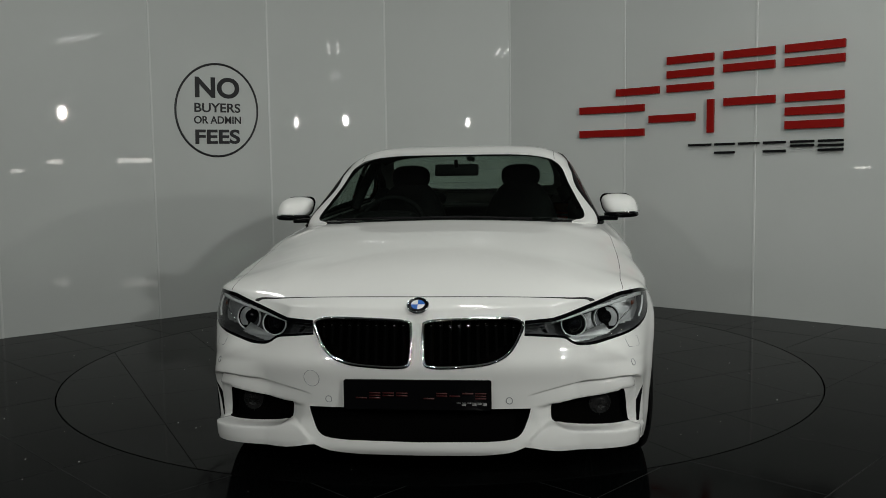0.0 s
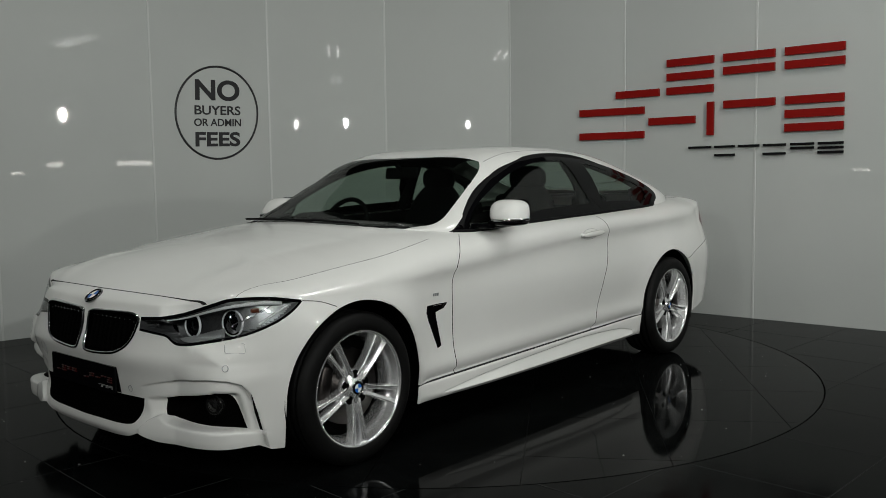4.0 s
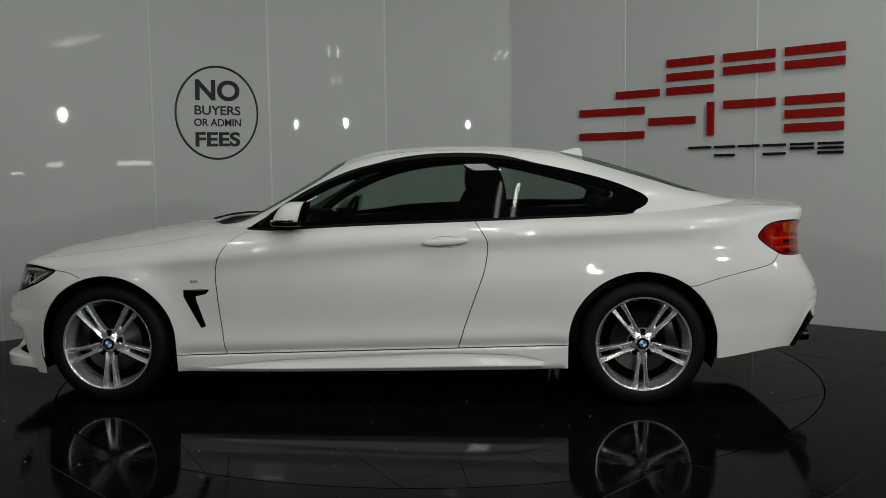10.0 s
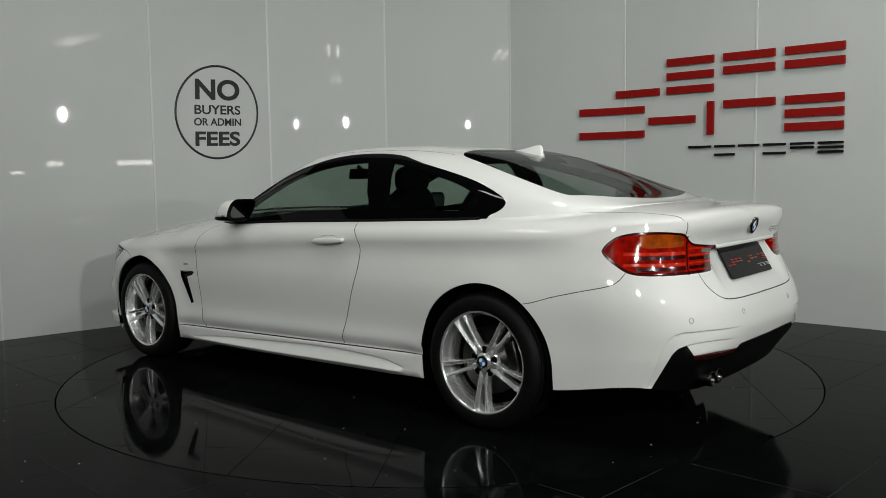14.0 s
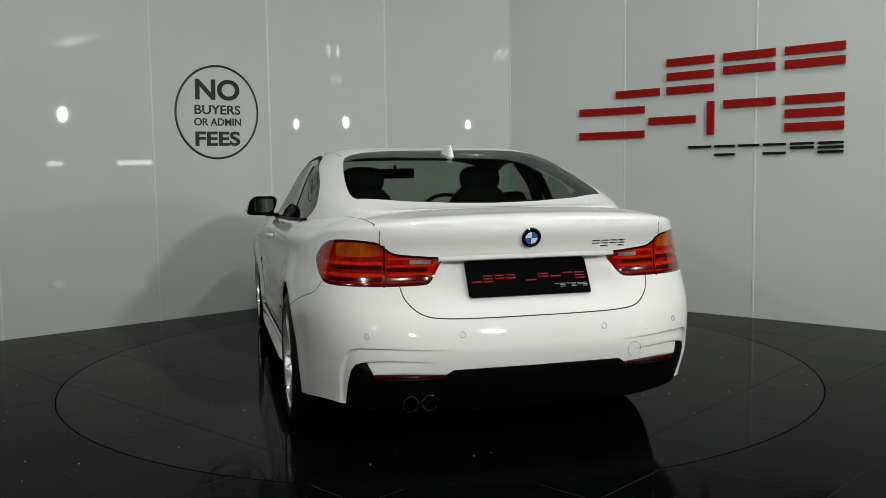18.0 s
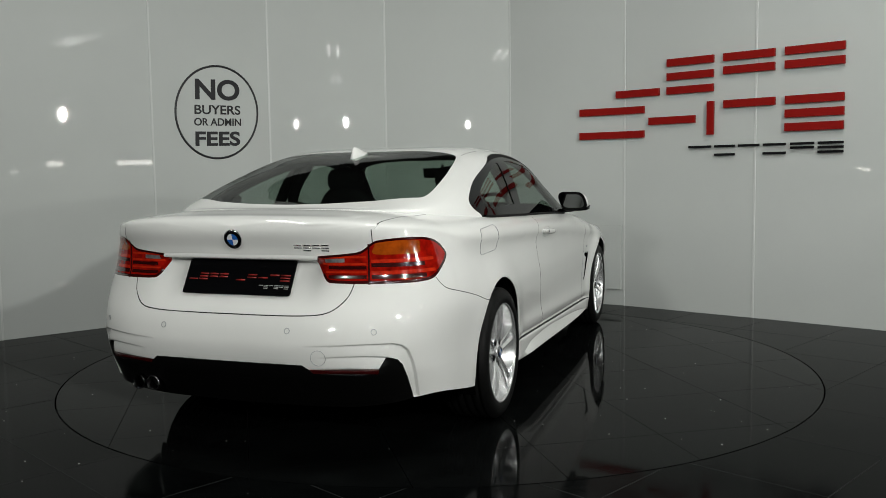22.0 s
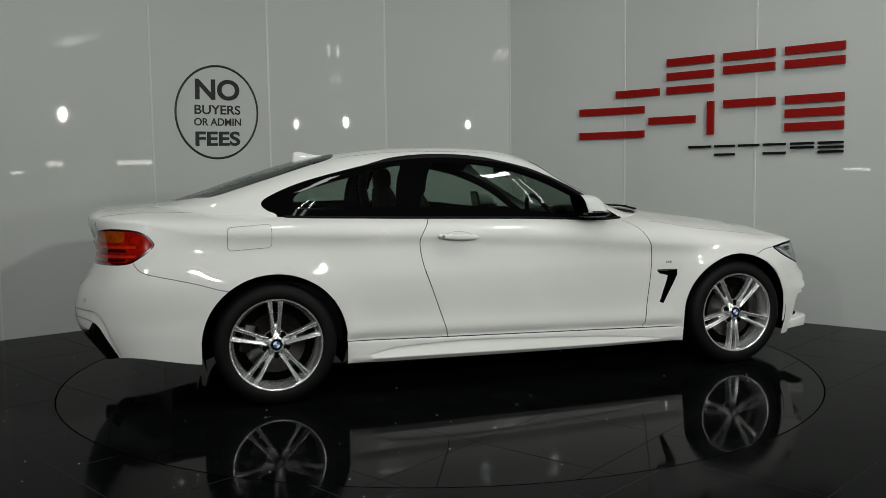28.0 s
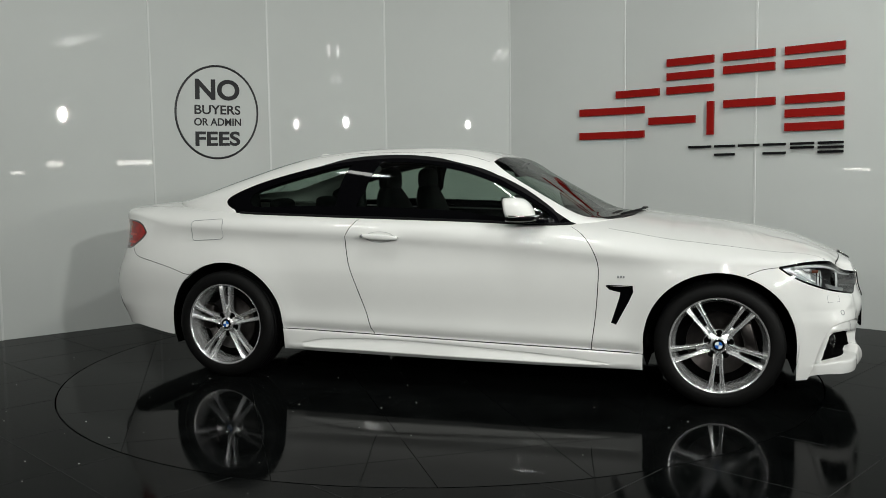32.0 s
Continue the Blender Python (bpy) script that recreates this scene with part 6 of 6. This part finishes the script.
# lamps seen in the gloss of wall, car and floor, and the added overhead fills
def lamp_fittings():
    for x, y, power in DOWNLIGHTS:
        lampob = tagged(new("spot_lamp"), "round white spotlight hanging under the ceiling", "ceiling lamp", "showroom spots")
        lampob.matrix_world = look((x, y, 2.6), (0, 0.5, 0.6))
        bm = bmesh.new()
        revolve(bm, [(0.12, -0.005), (0.14, 0.0), (0.145, 0.03), (0.11, 0.16), (0.03, 0.18), (0.0, 0.18)], 32, "Z")
        part("housing", bm, WHITE, lampob)
        inv = lampob.matrix_world.inverted()
        bm = bmesh.new()
        tube(bm, [inv @ Vector((x, y, CEILING)), inv @ Vector((x, y, 2.72))], 0.012)
        part("stem", bm, WHITE, lampob)
    for x, y, turn, power in TUBES:
        fit = tagged(new("tube_light"), "twin-tube ceiling light with a white tray", "ceiling lamp", "tube lights")
        fit.matrix_world = pose(x, y, TUBE_Z, 0, 0, turn)
        bm = bmesh.new()
        box(bm, -0.65, 0.65, -0.14, 0.14, -0.055, 0.0, 0.006)
        part("tray", bm, WHITE, fit, smooth=False)
        for dx in (-0.45, 0.45):
            bm = bmesh.new()
            tube(bm, [(dx, 0, -0.005), (dx, 0, CEILING - TUBE_Z)], 0.004)
            part("hanger", bm, STEEL, fit)
    for x, y, power in OVERHEAD_FILLS:
        fit = tagged(new("overhead_fill"), "unseen white fill light added over the turntable", "ceiling lamp", "ceiling lights")
        fit.matrix_world = pose(x, y, CEILING, 0, 0, 90)
        bm = bmesh.new()
        box(bm, -0.62, 0.62, -0.16, 0.16, -0.06, 0.0, 0.006)
        part("tray", bm, WHITE, fit, smooth=False)
    for x, y, power in FLOODS:
        fit = tagged(new("floodlight"), "white box floodlight tilted towards the bay", "ceiling lamp", "floodlights")
        fit.matrix_world = look((x, y, 2.98), (x * 0.25, 2.0, 2.3))
        bm = bmesh.new()
        box(bm, -0.29, 0.29, -0.22, 0.22, 0.012, 0.12, 0.01)
        part("housing", bm, WHITE, fit, smooth=False)
        inv = fit.matrix_world.inverted()
        bm = bmesh.new()
        tube(bm, [inv @ Vector((x, y, CEILING)), inv @ Vector((x, y - 0.05, 3.03))], 0.015)
        part("stem", bm, WHITE, fit)
    for x, y, z, length, height in STRIPS:
        fit = tagged(new("wall_strip_light"), "lit white strip lamp on the far showroom wall", "wall lamp", "strip lamps")
        fit.matrix_world = pose(x, y, z)
        bm = bmesh.new()
        box(bm, -0.03, 0.03, -length / 2 - 0.02, length / 2 + 0.02, -height / 2 - 0.02, height / 2 + 0.02, 0.004)
        part("tray", bm, WHITE, fit, smooth=False)
        bm = bmesh.new()
        o = -0.035 if x > 0 else 0.035
        box(bm, o - 0.01, o + 0.01, -length / 2, length / 2, -height / 2, height / 2, 0.004)
        part("diffuser", bm, LIT, fit, smooth=False)


lamp_fittings()


# floor joints: tiles of 0.6 m, laid at 45 degrees outside the turntable
def floor_joints():
    for ang, first in ((45.0, -2.70), (-45.0, -2.52)):
        a = radians(ang)
        d, n = Vector((math.cos(a), math.sin(a), 0)), Vector((-math.sin(a), math.cos(a), 0))
        if ang < 0:
            n = Vector((0.7071, 0.7071, 0))
            d = Vector((0.7071, -0.7071, 0))
        for k in range(-4, 13):
            c = first + 0.6 * k
            inner = math.sqrt(max(0.0, (R_TURN + 0.004) ** 2 - c * c)) if abs(c) < R_TURN else 0.0
            for s0, s1 in ((inner, 6.0), (-6.0, -inner)):
                bm = bmesh.new()
                slab(bm, [(s0, c - 0.0012), (s1, c - 0.0012), (s1, c + 0.0012), (s0, c + 0.0012)], lambda u, v, w: d * u + n * v + Vector((0, 0, 0.0004 + w)), 0.0004)
                bmesh.ops.recalc_face_normals(bm, faces=bm.faces)
                part("tile_joint", bm, GROUT, floor, smooth=False)


floor_joints()


def floor_dust():
    """Crumbs and lint lying on the dark tiles."""
    rnd = random.Random(7)
    for parent, n, r0, r1 in ((floor, 220, 2.3, 4.6), (turntable, 140, 0.3, 2.2)):
        bm = bmesh.new()
        for _ in range(n):
            a, r = rnd.uniform(0, 2 * math.pi), math.sqrt(rnd.uniform(r0 * r0, r1 * r1))
            size, turn = rnd.choice((0.0012, 0.0016, 0.0022, 0.0030, 0.0038)), rnd.uniform(0, 3.1)
            c = Vector((r * math.cos(a), r * math.sin(a), 0.0002))
            k = rnd.randint(4, 6)
            pts = [(c.x + size * rnd.uniform(0.6, 1.3) * math.cos(turn + 6.283 * i / k), c.y + size * rnd.uniform(0.5, 1.1) * math.sin(turn + 6.283 * i / k)) for i in range(k)]
            slab(bm, pts, lambda u, v, w: Vector((u, v, 0.0002 + w)), size * 0.7)
        bmesh.ops.recalc_face_normals(bm, faces=bm.faces)
        tagged(part("dust", bm, DUST, parent, smooth=False), "pale crumbs of dust", kind="stuff")


floor_dust()


def clip(poly, radius):
    """A convex polygon cut off at a circle."""
    seg = 96
    for k in range(seg):
        a = 2 * math.pi * k / seg
        nx, ny = math.cos(a), math.sin(a)
        out = []
        for p, q in zip(poly, poly[1:] + poly[:1]):
            dp, dq = p[0] * nx + p[1] * ny - radius, q[0] * nx + q[1] * ny - radius
            if dp <= 0:
                out.append(p)
            if dp * dq < 0:
                t = dp / (dp - dq)
                out.append((p[0] + (q[0] - p[0]) * t, p[1] + (q[1] - p[1]) * t))
        poly = out
        if len(poly) < 3:
            return []
    return poly


def deck_tiles():
    a = radians(33)
    d, n = (math.cos(a), math.sin(a)), (-math.sin(a), math.cos(a))
    for i in range(-5, 5):
        for j in range(-7, 2):
            u0, v0 = 0.01 + 0.606 * i, 1.217 + 0.606 * j
            cell = [(u0 + 0.0015, v0 + 0.0015), (u0 + 0.6045, v0 + 0.0015), (u0 + 0.6045, v0 + 0.6045), (u0 + 0.0015, v0 + 0.6045)]
            poly = clip([(u * d[0] + v * n[0], u * d[1] + v * n[1]) for u, v in cell], R_TURN - 0.009)
            if len(poly) < 3:
                continue
            bm = bmesh.new()
            slab(bm, poly, lambda u, v, w: Vector((u, v, w - 0.004)), 0.004)
            bmesh.ops.recalc_face_normals(bm, faces=bm.faces)
            part("tile", bm, FLOOR, turntable, smooth=False)


deck_tiles()


# ---- movement: the table turns clockwise, the car stands on it off its middle ----
# degrees by which the drive runs ahead of an even pace
LAG = [(0, 0.0), (6, 0.0), (9, 0.15), (13, 0.0), (17, -0.28), (19, -0.38), (20, -0.30), (22, 0.05), (25, 0.2), (30, 0.2), (32, 0.45)]


def motions():
    rows_table, rows_car = [], []
    seat = Matrix.Translation((0.294, 0.160, 0.0))
    for k in range(33):
        a = -90 - 5.7555 - 8.8377 * k + float(curve(LAG, k))
        turn = pose(0, 0, 0, 0, 0, a)
        rows_table.append((k, turn))
        rows_car.append((k, turn @ seat))
    walk(turntable, rows_table)
    walk(car, rows_car)


motions()
